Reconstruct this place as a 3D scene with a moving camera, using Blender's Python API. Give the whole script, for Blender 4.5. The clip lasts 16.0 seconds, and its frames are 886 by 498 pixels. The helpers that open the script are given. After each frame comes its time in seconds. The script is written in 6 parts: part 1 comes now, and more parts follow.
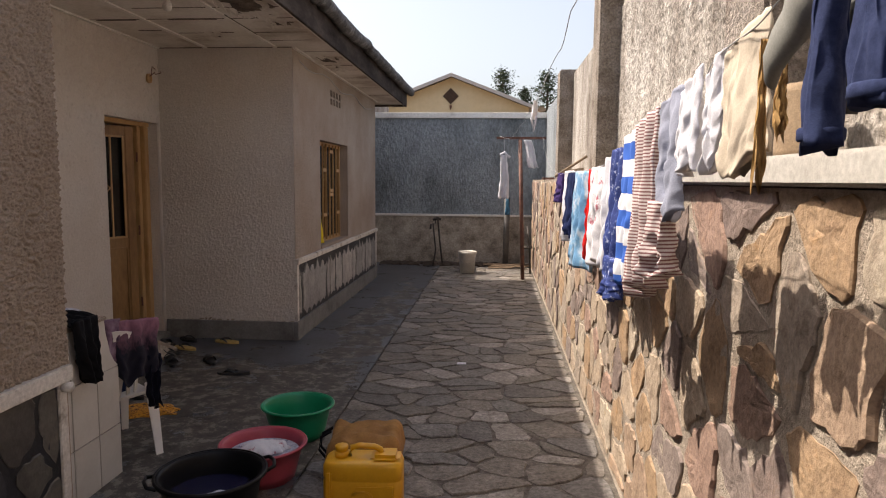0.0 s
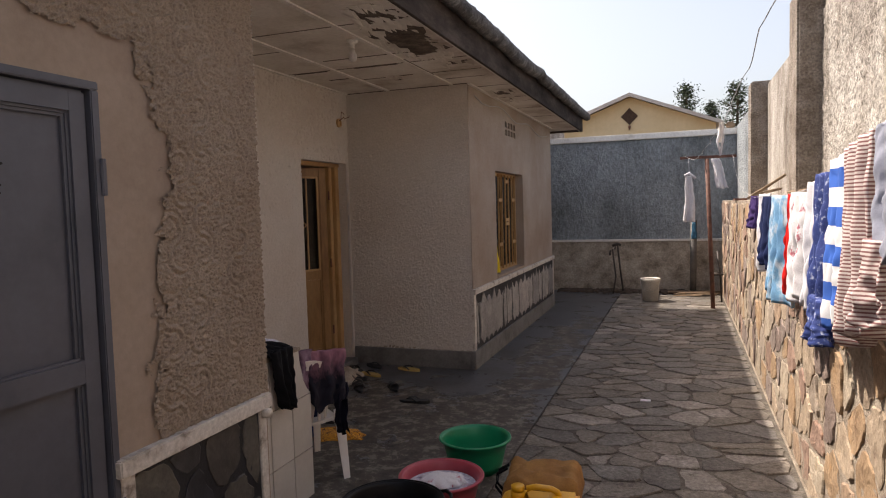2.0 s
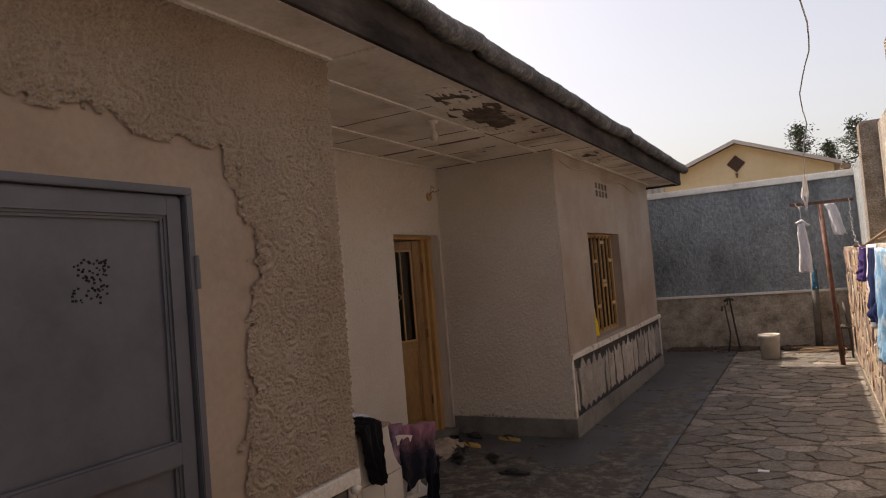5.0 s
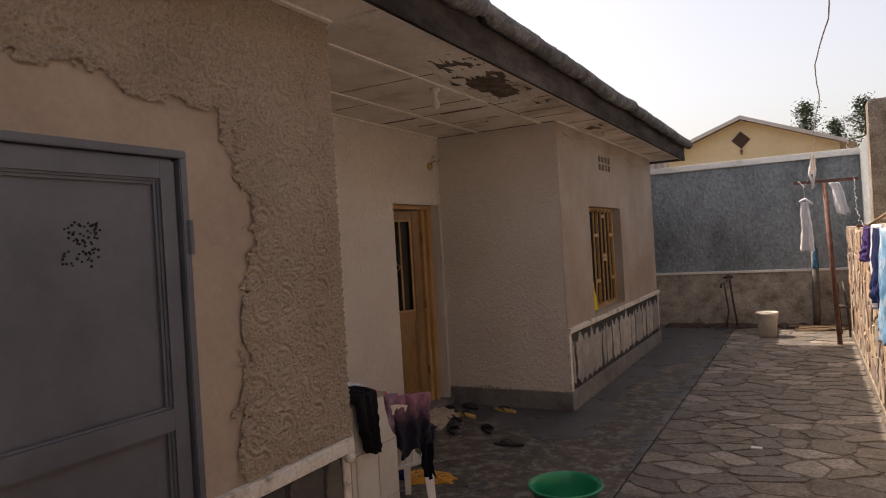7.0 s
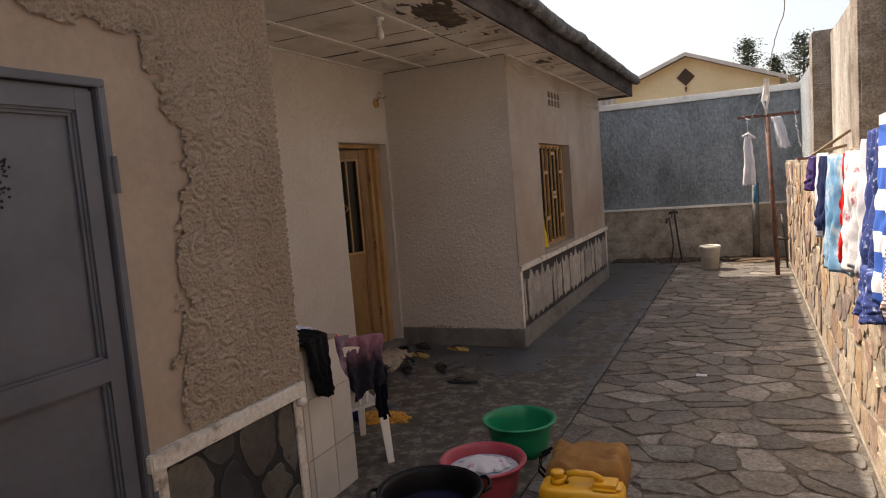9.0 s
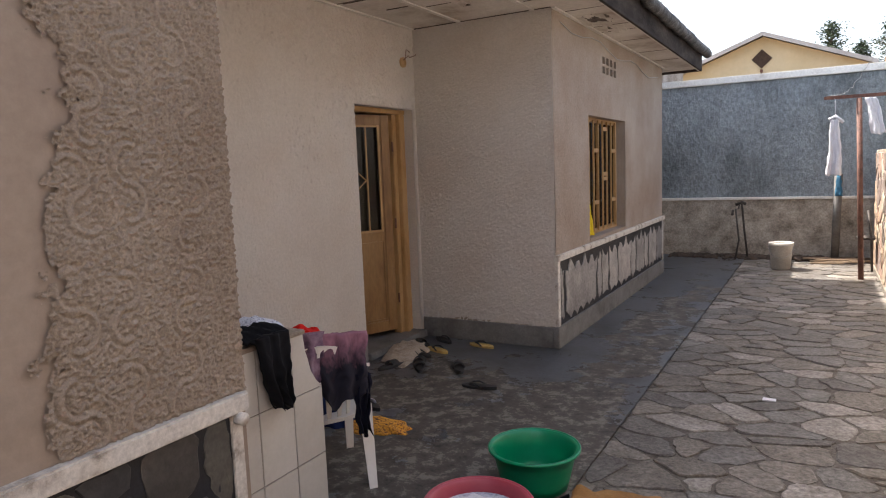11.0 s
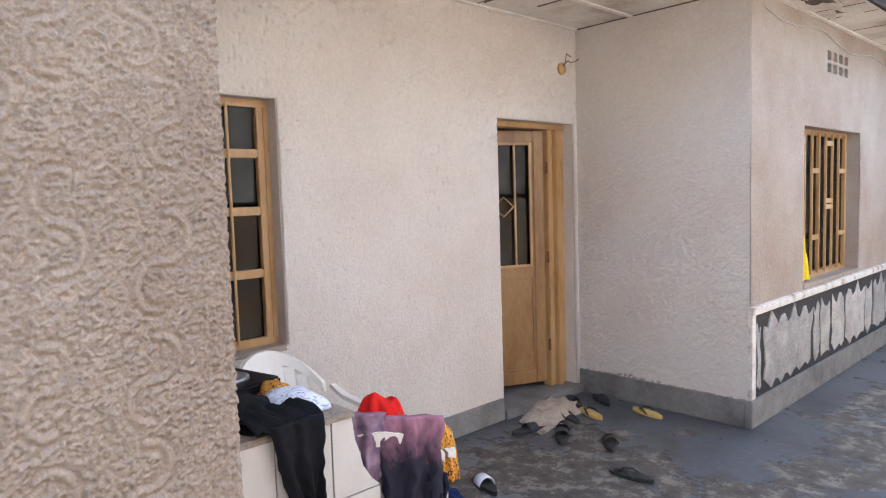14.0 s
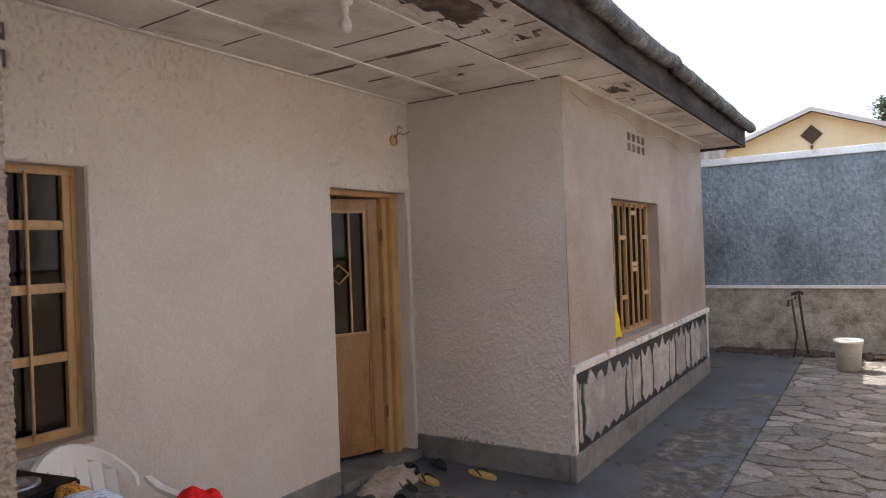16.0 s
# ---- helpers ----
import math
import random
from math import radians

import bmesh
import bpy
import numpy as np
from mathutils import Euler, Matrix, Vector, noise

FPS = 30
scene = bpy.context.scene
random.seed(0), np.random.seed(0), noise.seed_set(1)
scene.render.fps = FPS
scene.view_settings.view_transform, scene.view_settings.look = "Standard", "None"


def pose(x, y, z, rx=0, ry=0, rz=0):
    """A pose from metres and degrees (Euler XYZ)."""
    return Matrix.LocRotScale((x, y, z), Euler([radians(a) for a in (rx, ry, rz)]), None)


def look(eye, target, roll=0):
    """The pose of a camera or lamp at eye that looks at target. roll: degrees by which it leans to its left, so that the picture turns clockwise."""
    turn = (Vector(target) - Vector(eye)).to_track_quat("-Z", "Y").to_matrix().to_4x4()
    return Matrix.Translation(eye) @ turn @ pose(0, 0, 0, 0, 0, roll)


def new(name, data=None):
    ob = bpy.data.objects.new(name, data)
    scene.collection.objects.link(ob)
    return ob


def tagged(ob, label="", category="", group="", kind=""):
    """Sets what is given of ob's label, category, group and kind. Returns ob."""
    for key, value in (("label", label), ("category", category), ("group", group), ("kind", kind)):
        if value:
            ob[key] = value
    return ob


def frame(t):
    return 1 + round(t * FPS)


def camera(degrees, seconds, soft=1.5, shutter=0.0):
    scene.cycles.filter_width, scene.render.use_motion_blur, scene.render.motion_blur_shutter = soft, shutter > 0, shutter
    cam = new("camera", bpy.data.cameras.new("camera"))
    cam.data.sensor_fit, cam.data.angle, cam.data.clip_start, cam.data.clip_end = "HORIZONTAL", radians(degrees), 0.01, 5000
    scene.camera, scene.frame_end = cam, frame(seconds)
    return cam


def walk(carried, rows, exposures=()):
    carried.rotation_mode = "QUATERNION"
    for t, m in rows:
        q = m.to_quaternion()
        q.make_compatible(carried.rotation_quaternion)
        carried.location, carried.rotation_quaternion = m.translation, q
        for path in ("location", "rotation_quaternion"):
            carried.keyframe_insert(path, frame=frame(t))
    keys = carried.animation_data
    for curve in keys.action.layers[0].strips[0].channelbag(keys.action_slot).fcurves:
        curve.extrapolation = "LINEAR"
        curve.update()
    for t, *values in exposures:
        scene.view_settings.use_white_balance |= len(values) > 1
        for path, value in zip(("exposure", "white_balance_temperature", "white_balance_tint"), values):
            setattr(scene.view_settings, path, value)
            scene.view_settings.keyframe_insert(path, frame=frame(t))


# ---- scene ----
cam = camera(67.5, 16.0, soft=1.1)
PATH = [
    (0, (0.188, -0.132, 1.612), (0.031, 1.851, 1.405), 0.5),
    (0.5, (0.171, -0.121, 1.625), (-0.123, 1.849, 1.444), -0.3),
    (1, (0.147, -0.11, 1.639), (-0.25, 1.844, 1.489), -1.0),
    (1.5, (0.132, -0.107, 1.653), (-0.371, 1.822, 1.493), -1.3),
    (2, (0.201, -0.081, 1.657), (-0.477, 1.796, 1.53), -1.6),
    (2.5, (0.246, -0.069, 1.669), (-0.49, 1.788, 1.568), -2.5),
    (3, (0.26, -0.068, 1.679), (-0.521, 1.772, 1.613), -2.8),
    (3.5, (0.267, -0.071, 1.693), (-0.56, 1.75, 1.685), -3.4),
    (4, (0.29, -0.084, 1.709), (-0.604, 1.705, 1.761), -4.0),
    (4.5, (0.336, -0.091, 1.72), (-0.617, 1.664, 1.822), -5.0),
    (4.7, (0.353, -0.08, 1.712), (-0.604, 1.674, 1.808), -4.9),
    (6.8, (0.385, -0.048, 1.696), (-0.585, 1.7, 1.657), -3.1),
    (7, (0.351, -0.026, 1.706), (-0.618, 1.723, 1.696), -3.4),
    (7.5, (0.379, -0.036, 1.717), (-0.62, 1.696, 1.774), -4.1),
    (8, (0.378, -0.055, 1.709), (-0.605, 1.687, 1.724), -4.4),
    (8.5, (0.326, -0.033, 1.676), (-0.546, 1.762, 1.549), -4.2),
    (8.7, (0.313, 0.002, 1.675), (-0.525, 1.809, 1.496), -4.4),
    (11, (0.164, 0.907, 1.573), (-0.821, 2.632, 1.338), -2.2),
    (11.5, (0.161, 1.161, 1.573), (-0.931, 2.815, 1.3), 0.1),
    (12, (0.09, 1.402, 1.561), (-1.034, 3.029, 1.26), -1.0),
    (12.5, (0.001, 1.568, 1.555), (-1.181, 3.152, 1.251), -1.7),
    (13, (-0.049, 1.665, 1.543), (-1.293, 3.202, 1.242), -1.0),
    (13.5, (-0.04, 1.782, 1.556), (-1.389, 3.23, 1.269), -0.5),
    (14, (-0.01, 1.849, 1.604), (-1.465, 3.212, 1.447), -1.8),
    (14.5, (-0.024, 1.854, 1.66), (-1.503, 3.2, 1.618), -2.3),
    (15, (0.005, 1.843, 1.689), (-1.438, 3.227, 1.717), -2.2),
    (15.5, (0.025, 1.859, 1.696), (-1.247, 3.403, 1.708), -1.9),
    (16, (0.052, 1.885, 1.682), (-1.046, 3.556, 1.68), -2.1),
]
walk(cam, [(t, look(eye, target, roll)) for t, eye, target, roll in PATH],
     exposures=[(0.0, 0.82, 6950, 14), (3.5, 0.8, 7400, 16), (4.5, 0.61, 7750, 17), (7.0, 0.76, 7750, 17), (8.0, 0.84, 7650, 17), (8.5, 0.88, 7500, 15), (11.0, 1.7, 6500, 10), (11.5, 2.08, 6150, 8),
                (12.0, 2.75, 5950, 6), (12.5, 2.85, 5900, 6), (14.5, 3.07, 5700, 5), (15.0, 3.08, 5850, 7), (15.5, 2.2, 6100, 9), (16.0, 1.93, 6250, 9)])

# ---- light: the sun stands behind the house, high, so its eave shades the yard ----
SUN_WAY = Vector((-1.0, 0.30, 1.548)).normalized()
world = bpy.data.worlds.new("sky")
scene.world = world
world.use_nodes = True
sky_tex = world.node_tree.nodes.new("ShaderNodeTexSky")
sky_tex.sky_type = "NISHITA"
sky_tex.sun_disc = False
sky_tex.sun_elevation = math.asin(SUN_WAY.z)
sky_tex.sun_rotation = math.atan2(SUN_WAY.x, SUN_WAY.y)
sky_tex.air_density, sky_tex.dust_density, sky_tex.ozone_density = 1.0, 4.0, 1.0
haze = world.node_tree.nodes.new("ShaderNodeHueSaturation")
haze.inputs["Saturation"].default_value = 0.7
world.node_tree.links.new(sky_tex.outputs[0], haze.inputs["Color"])
world.node_tree.links.new(haze.outputs[0], world.node_tree.nodes["Background"].inputs[0])
world.node_tree.nodes["Background"].inputs[1].default_value = 0.15
sun = new("sun", bpy.data.lights.new("sun", "SUN"))
sun.data.energy, sun.data.angle, sun.data.color = 4.2, radians(0.6), (1.0, 0.93, 0.83)
sun.matrix_basis = look(SUN_WAY * 20, (0, 0, 0))


# ---- materials ----
def material(name, cols, scale=3.0, rough=0.85, fine=60.0, bump=0.3, depth=0.004, metal=0.0, vary=0.0,
             stretch=(1, 1, 1), contrast=0.25, spread=0.18, voro=0.0, spec=0.5, island=False, middle=0.5, detail=6, coarse=0.62):
    """Colours blended by broad noise, darkened by fine grain, with a relief of its own."""
    m = bpy.data.materials.new(name)
    m.use_nodes = True
    n, l = m.node_tree.nodes, m.node_tree.links
    bsdf = n["Principled BSDF"]
    bsdf.inputs["Roughness"].default_value = rough
    bsdf.inputs["Metallic"].default_value = metal
    bsdf.inputs["Specular IOR Level"].default_value = spec
    geo = n.new("ShaderNodeNewGeometry")
    mapping = n.new("ShaderNodeMapping")
    mapping.inputs["Scale"].default_value = stretch
    l.new(geo.outputs["Position"], mapping.inputs[0])
    broad = n.new("ShaderNodeTexNoise")
    broad.inputs["Scale"].default_value = scale
    broad.inputs["Detail"].default_value = detail
    broad.inputs["Roughness"].default_value = coarse
    l.new(mapping.outputs[0], broad.inputs["Vector"])
    ramp = n.new("ShaderNodeValToRGB")
    e = ramp.color_ramp.elements
    for k, c in enumerate(cols):
        at = middle - spread + 2 * spread * k / max(1, len(cols) - 1)
        if k < 2:
            e[k].position, e[k].color = at, (*c, 1)
        else:
            e.new(at).color = (*c, 1)
    l.new(broad.outputs[0], ramp.inputs[0])
    colour = ramp.outputs[0]
    grain = n.new("ShaderNodeTexNoise")
    grain.inputs["Scale"].default_value = fine
    grain.inputs["Detail"].default_value = 4
    grain.inputs["Roughness"].default_value = 0.7
    l.new(mapping.outputs[0], grain.inputs["Vector"])
    shade = n.new("ShaderNodeMapRange")
    shade.inputs["From Min"].default_value, shade.inputs["From Max"].default_value = 0.3, 0.7
    shade.inputs["To Min"].default_value, shade.inputs["To Max"].default_value = 1 - contrast, 1 + contrast * 0.5
    l.new(grain.outputs[0], shade.inputs[0])
    mul = n.new("ShaderNodeHueSaturation")
    l.new(colour, mul.inputs["Color"])
    l.new(shade.outputs[0], mul.inputs["Value"])
    colour = mul.outputs[0]
    if vary:
        info = n.new("ShaderNodeObjectInfo")
        rnd = geo.outputs["Random Per Island"] if island else info.outputs["Random"]
        v = n.new("ShaderNodeMapRange")
        v.inputs["To Min"].default_value, v.inputs["To Max"].default_value = 1 - vary, 1 + vary
        l.new(rnd, v.inputs[0])
        hs = n.new("ShaderNodeHueSaturation")
        l.new(colour, hs.inputs["Color"])
        l.new(v.outputs[0], hs.inputs["Value"])
        colour = hs.outputs[0]
    l.new(colour, bsdf.inputs["Base Color"])
    if bump:
        height = grain.outputs[0]
        if voro:
            vo = n.new("ShaderNodeTexVoronoi")
            vo.feature = "SMOOTH_F1"
            vo.inputs["Scale"].default_value = voro
            l.new(mapping.outputs[0], vo.inputs["Vector"])
            add = n.new("ShaderNodeMath")
            add.operation = "MULTIPLY_ADD"
            add.inputs[1].default_value = -0.3
            l.new(vo.outputs["Distance"], add.inputs[0])
            l.new(grain.outputs[0], add.inputs[2])
            height = add.outputs[0]
        b = n.new("ShaderNodeBump")
        b.inputs["Strength"].default_value = bump
        b.inputs["Distance"].default_value = depth
        l.new(height, b.inputs["Height"])
        l.new(b.outputs[0], bsdf.inputs["Normal"])
    return m


def recolour_by_object(m, cols):
    """Picks a colour for each object, and lets the material's own pattern tint it."""
    n, l = m.node_tree.nodes, m.node_tree.links
    info = n.new("ShaderNodeObjectInfo")
    ramp = n.new("ShaderNodeValToRGB")
    ramp.color_ramp.interpolation = "CONSTANT"
    e = ramp.color_ramp.elements
    for k, c in enumerate(cols):
        if k < 2:
            e[k].position, e[k].color = k / len(cols), (*c, 1)
        else:
            e.new(k / len(cols)).color = (*c, 1)
    l.new(info.outputs["Random"], ramp.inputs[0])
    mix = n.new("ShaderNodeMix")
    mix.data_type, mix.blend_type = "RGBA", "MULTIPLY"
    mix.inputs["Factor"].default_value = 1.0
    bsdf = n["Principled BSDF"]
    was = bsdf.inputs["Base Color"].links[0].from_socket
    l.new(ramp.outputs[0], mix.inputs["A"])
    l.new(was, mix.inputs["B"])
    l.new(mix.outputs["Result"], bsdf.inputs["Base Color"])
    return m


def striped(name, a, b, period, share, axis="Z", rough=0.9, noise_amount=0.0):
    """Woven stripes of two colours across one axis."""
    m = material(name, [a, a], 8, rough, 300, 0.2, 0.001)
    n, l = m.node_tree.nodes, m.node_tree.links
    geo = n.new("ShaderNodeNewGeometry")
    sep = n.new("ShaderNodeSeparateXYZ")
    l.new(geo.outputs["Position"], sep.inputs[0])
    wob = n.new("ShaderNodeTexNoise")
    wob.inputs["Scale"].default_value = 6
    ma = n.new("ShaderNodeMath")
    ma.operation = "MULTIPLY_ADD"
    ma.inputs[1].default_value = noise_amount
    l.new(wob.outputs[0], ma.inputs[0])
    l.new(sep.outputs[axis], ma.inputs[2])
    div = n.new("ShaderNodeMath")
    div.operation = "DIVIDE"
    div.inputs[1].default_value = period
    l.new(ma.outputs[0], div.inputs[0])
    fr = n.new("ShaderNodeMath")
    fr.operation = "FRACT"
    l.new(div.outputs[0], fr.inputs[0])
    lt = n.new("ShaderNodeMath")
    lt.operation = "LESS_THAN"
    lt.inputs[1].default_value = share
    l.new(fr.outputs[0], lt.inputs[0])
    mix = n.new("ShaderNodeMix")
    mix.data_type = "RGBA"
    l.new(lt.outputs[0], mix.inputs["Factor"])
    mix.inputs["A"].default_value, mix.inputs["B"].default_value = (*a, 1), (*b, 1)
    l.new(mix.outputs["Result"], n["Principled BSDF"].inputs["Base Color"])
    return m


def dipped(name, low, high, z0, z1):
    """Dip-dyed cloth: one colour runs into the other over its height."""
    m = material(name, [low, high], 8, 0.9, 300, 0.2, 0.001)
    n, l = m.node_tree.nodes, m.node_tree.links
    geo = n.new("ShaderNodeNewGeometry")
    sep = n.new("ShaderNodeSeparateXYZ")
    wob = n.new("ShaderNodeTexNoise")
    wob.inputs["Scale"].default_value = 9
    add = n.new("ShaderNodeMath")
    add.operation = "MULTIPLY_ADD"
    add.inputs[1].default_value = 0.18
    rng_ = n.new("ShaderNodeMapRange")
    rng_.inputs["From Min"].default_value, rng_.inputs["From Max"].default_value = z0 + 0.09, z1 + 0.09
    mix = n.new("ShaderNodeMix")
    mix.data_type = "RGBA"
    mix.inputs["A"].default_value, mix.inputs["B"].default_value = (*low, 1), (*high, 1)
    l.new(geo.outputs["Position"], sep.inputs[0])
    l.new(wob.outputs[0], add.inputs[0])
    l.new(sep.outputs["Z"], add.inputs[2])
    l.new(add.outputs[0], rng_.inputs[0])
    l.new(rng_.outputs[0], mix.inputs["Factor"])
    l.new(mix.outputs["Result"], n["Principled BSDF"].inputs["Base Color"])
    return m


STUCCO = material("rough_stucco", [(0.305, 0.238, 0.184), (0.345, 0.277, 0.220), (0.375, 0.308, 0.250)], 1.6, 0.92, 130, 1.0, 0.006, voro=110, contrast=0.25)
STUCCO_PALE = material("pale_stucco", [(0.54, 0.475, 0.42), (0.585, 0.53, 0.482), (0.605, 0.565, 0.525)], 1.1, 0.92, 55, 0.8, 0.008, voro=60, contrast=0.1)
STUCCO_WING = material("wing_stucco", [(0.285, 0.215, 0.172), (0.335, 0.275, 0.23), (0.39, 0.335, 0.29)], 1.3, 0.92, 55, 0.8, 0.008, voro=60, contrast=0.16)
PLASTER = material("smooth_plaster", [(0.265, 0.20, 0.158), (0.315, 0.247, 0.197), (0.345, 0.275, 0.225)], 2.0, 0.9, 30, 0.25, 0.004, contrast=0.1)
TRIM = material("chipped_white_paint", [(0.26, 0.22, 0.18), (0.54, 0.49, 0.44), (0.64, 0.60, 0.55)], 9, 0.8, 50, 0.5, 0.004, spread=0.1, middle=0.42)
GREYPAINT = material("grey_plinth_paint", [(0.10, 0.095, 0.09), (0.17, 0.165, 0.16), (0.22, 0.215, 0.21)], 4, 0.6, 60, 0.3, 0.003)
BLUEWALL = material("weathered_blue_render", [(0.17, 0.19, 0.20), (0.285, 0.318, 0.34), (0.36, 0.40, 0.43)], 1.3, 0.9, 26, 1.0, 0.05, voro=22, stretch=(1, 1, 0.6), contrast=0.4, detail=10, coarse=0.7)
BASEWALL = material("stained_cement", [(0.15, 0.125, 0.095), (0.40, 0.35, 0.29), (0.56, 0.505, 0.435)], 3.0, 0.92, 40, 0.6, 0.01, detail=10, coarse=0.7, contrast=0.4)
RENDERWALL = material("spatterdash_render", [(0.17, 0.135, 0.105), (0.43, 0.39, 0.345), (0.62, 0.59, 0.54)], 2.2, 0.95, 60, 1.0, 0.02, voro=40, stretch=(1, 1, 0.5), contrast=0.5, detail=10, coarse=0.75)
PILLAR = material("pebbly_pillar_render", [(0.20, 0.155, 0.12), (0.34, 0.285, 0.235), (0.46, 0.40, 0.35)], 6, 0.95, 60, 1.0, 0.03, voro=40, contrast=0.6)
CONCRETE = material("pale_concrete_beam", [(0.30, 0.28, 0.25), (0.42, 0.40, 0.36), (0.48, 0.46, 0.42)], 3, 0.85, 60, 0.3, 0.003)
MORTAR = material("stone_mortar", [(0.24, 0.19, 0.145), (0.36, 0.30, 0.24), (0.45, 0.385, 0.315)], 5, 0.95, 55, 1.0, 0.012, contrast=0.35, detail=10, coarse=0.7)
JOINT = material("muddy_paving_joint", [(0.045, 0.037, 0.030), (0.115, 0.098, 0.08), (0.19, 0.168, 0.143)], 11, 0.95, 60, 0.9, 0.008, contrast=0.4, detail=10, coarse=0.7)
BLACKJOINT = material("black_painted_joint", [(0.010, 0.011, 0.014), (0.018, 0.020, 0.028)], 8, 0.55, 60, 0.5, 0.004)
PAVE = recolour_by_object(material("paving_stone", [(0.42, 0.36, 0.31), (0.82, 0.78, 0.73), (1.0, 0.97, 0.94), (1.35, 1.30, 1.24)], 5, 0.75, 40, 0.9, 0.008, contrast=0.45, detail=12, coarse=0.75),
                          [(0.18, 0.16, 0.14), (0.15, 0.138, 0.128), (0.20, 0.178, 0.155), (0.13, 0.12, 0.112), (0.175, 0.165, 0.155), (0.16, 0.142, 0.124), (0.27, 0.25, 0.23), (0.165, 0.155, 0.148)])
STONE = recolour_by_object(material("field_stone", [(0.50, 0.42, 0.38), (0.90, 0.84, 0.79), (1.05, 1.0, 0.95), (1.22, 1.02, 0.80)], 9, 0.85, 60, 0.6, 0.006, contrast=0.35, detail=14, coarse=0.75),
                           [(0.36, 0.27, 0.20), (0.41, 0.34, 0.265), (0.28, 0.195, 0.155), (0.39, 0.325, 0.255), (0.22, 0.175, 0.16), (0.34, 0.295, 0.25), (0.37, 0.265, 0.17), (0.25, 0.21, 0.195), (0.43, 0.38, 0.31), (0.31, 0.215, 0.175)])
SLATE = recolour_by_object(material("slate_slab", [(0.72, 0.70, 0.70), (1.0, 1.0, 1.0), (1.35, 1.33, 1.3)], 5, 0.5, 40, 0.4, 0.004, contrast=0.25),
                           [(0.34, 0.32, 0.30), (0.25, 0.24, 0.24), (0.42, 0.39, 0.37), (0.30, 0.285, 0.275), (0.38, 0.36, 0.34)])
DARKSLATE = recolour_by_object(material("dark_slate", [(0.6, 0.6, 0.62), (1.0, 1.0, 1.0), (1.4, 1.35, 1.3)], 6, 0.5, 40, 0.4, 0.004),
                               [(0.045, 0.045, 0.048), (0.065, 0.06, 0.056), (0.032, 0.034, 0.042), (0.095, 0.09, 0.08)])
TILE = material("cream_wall_tile", [(0.46, 0.43, 0.39), (0.56, 0.53, 0.49)], 3, 0.35, 50, 0.05, 0.001, contrast=0.05, vary=0.05)
GROUT = material("tile_grout", [(0.10, 0.08, 0.06), (0.18, 0.15, 0.12)], 20, 0.9)
BRICKBED = material("broken_cement", [(0.24, 0.19, 0.15), (0.40, 0.33, 0.27)], 14, 0.95, 60, 1.0, 0.012)
WHITEP = material("white_plastic", [(0.70, 0.66, 0.62), (0.76, 0.73, 0.70)], 4, 0.45, 60, 0.03, 0.001, contrast=0.04)
METALDOOR = material("blue_grey_metal_paint", [(0.062, 0.068, 0.088), (0.082, 0.088, 0.112), (0.098, 0.104, 0.13)], 3, 0.5, 25, 0.08, 0.002, contrast=0.08)
# Black for vents and air holes: the shade inside them is painted.
HOLE = material("hole_shade_black", [(0.006, 0.006, 0.007), (0.01, 0.01, 0.01)], 8, 0.95, bump=0)
OCHRE = material("ochre_gloss_paint", [(0.32, 0.17, 0.06), (0.43, 0.26, 0.11), (0.47, 0.30, 0.14)], 5, 0.42, 40, 0.1, 0.002, contrast=0.12, stretch=(1, 1, 0.3))
# Browner than the frame's ochre, and darkened for the shade on the leaf.
LEAF_SHADED = material("brown_ochre_gloss_shaded", [(0.20, 0.098, 0.034), (0.265, 0.142, 0.052), (0.30, 0.17, 0.068)], 5, 0.4, 40, 0.1, 0.002, contrast=0.14, stretch=(1, 1, 0.3))
# Glass tinted near black; the shade of the rooms behind is put into it.
GLAZE = bpy.data.materials.new("glass_tinted_for_dark_room")
GLAZE.use_nodes = True
_b = GLAZE.node_tree.nodes["Principled BSDF"]
_b.inputs["Base Color"].default_value = (0.09, 0.095, 0.10, 1)
_b.inputs["Roughness"].default_value = 0.03
_b.inputs["Transmission Weight"].default_value = 1.0
_b.inputs["IOR"].default_value = 1.3
SOFFIT = material("water_stained_board", [(0.36, 0.30, 0.245), (0.60, 0.55, 0.50), (0.70, 0.66, 0.61)], 1.7, 0.85, 30, 0.25, 0.004, spread=0.16, middle=0.46, contrast=0.12)
ROT = material("rotten_board", [(0.045, 0.033, 0.026), (0.11, 0.082, 0.064), (0.19, 0.15, 0.12)], 9, 0.95, 40, 1.0, 0.01, contrast=0.4)
BATTEN = material("painted_batten", [(0.62, 0.58, 0.53), (0.76, 0.73, 0.69)], 6, 0.7, 60, 0.2, 0.003)
FASCIA = material("weathered_fascia", [(0.022, 0.018, 0.017), (0.055, 0.045, 0.041), (0.10, 0.082, 0.074)], 5, 0.95, fine=50, bump=0.5, depth=0.004, stretch=(1, 0.3, 1), spec=0.1)
ROOF = material("mossy_roof_sheet", [(0.03, 0.028, 0.028), (0.10, 0.093, 0.092), (0.25, 0.24, 0.24)], 7, 0.85, 40, 1.0, 0.012, contrast=0.5, detail=10, coarse=0.7)


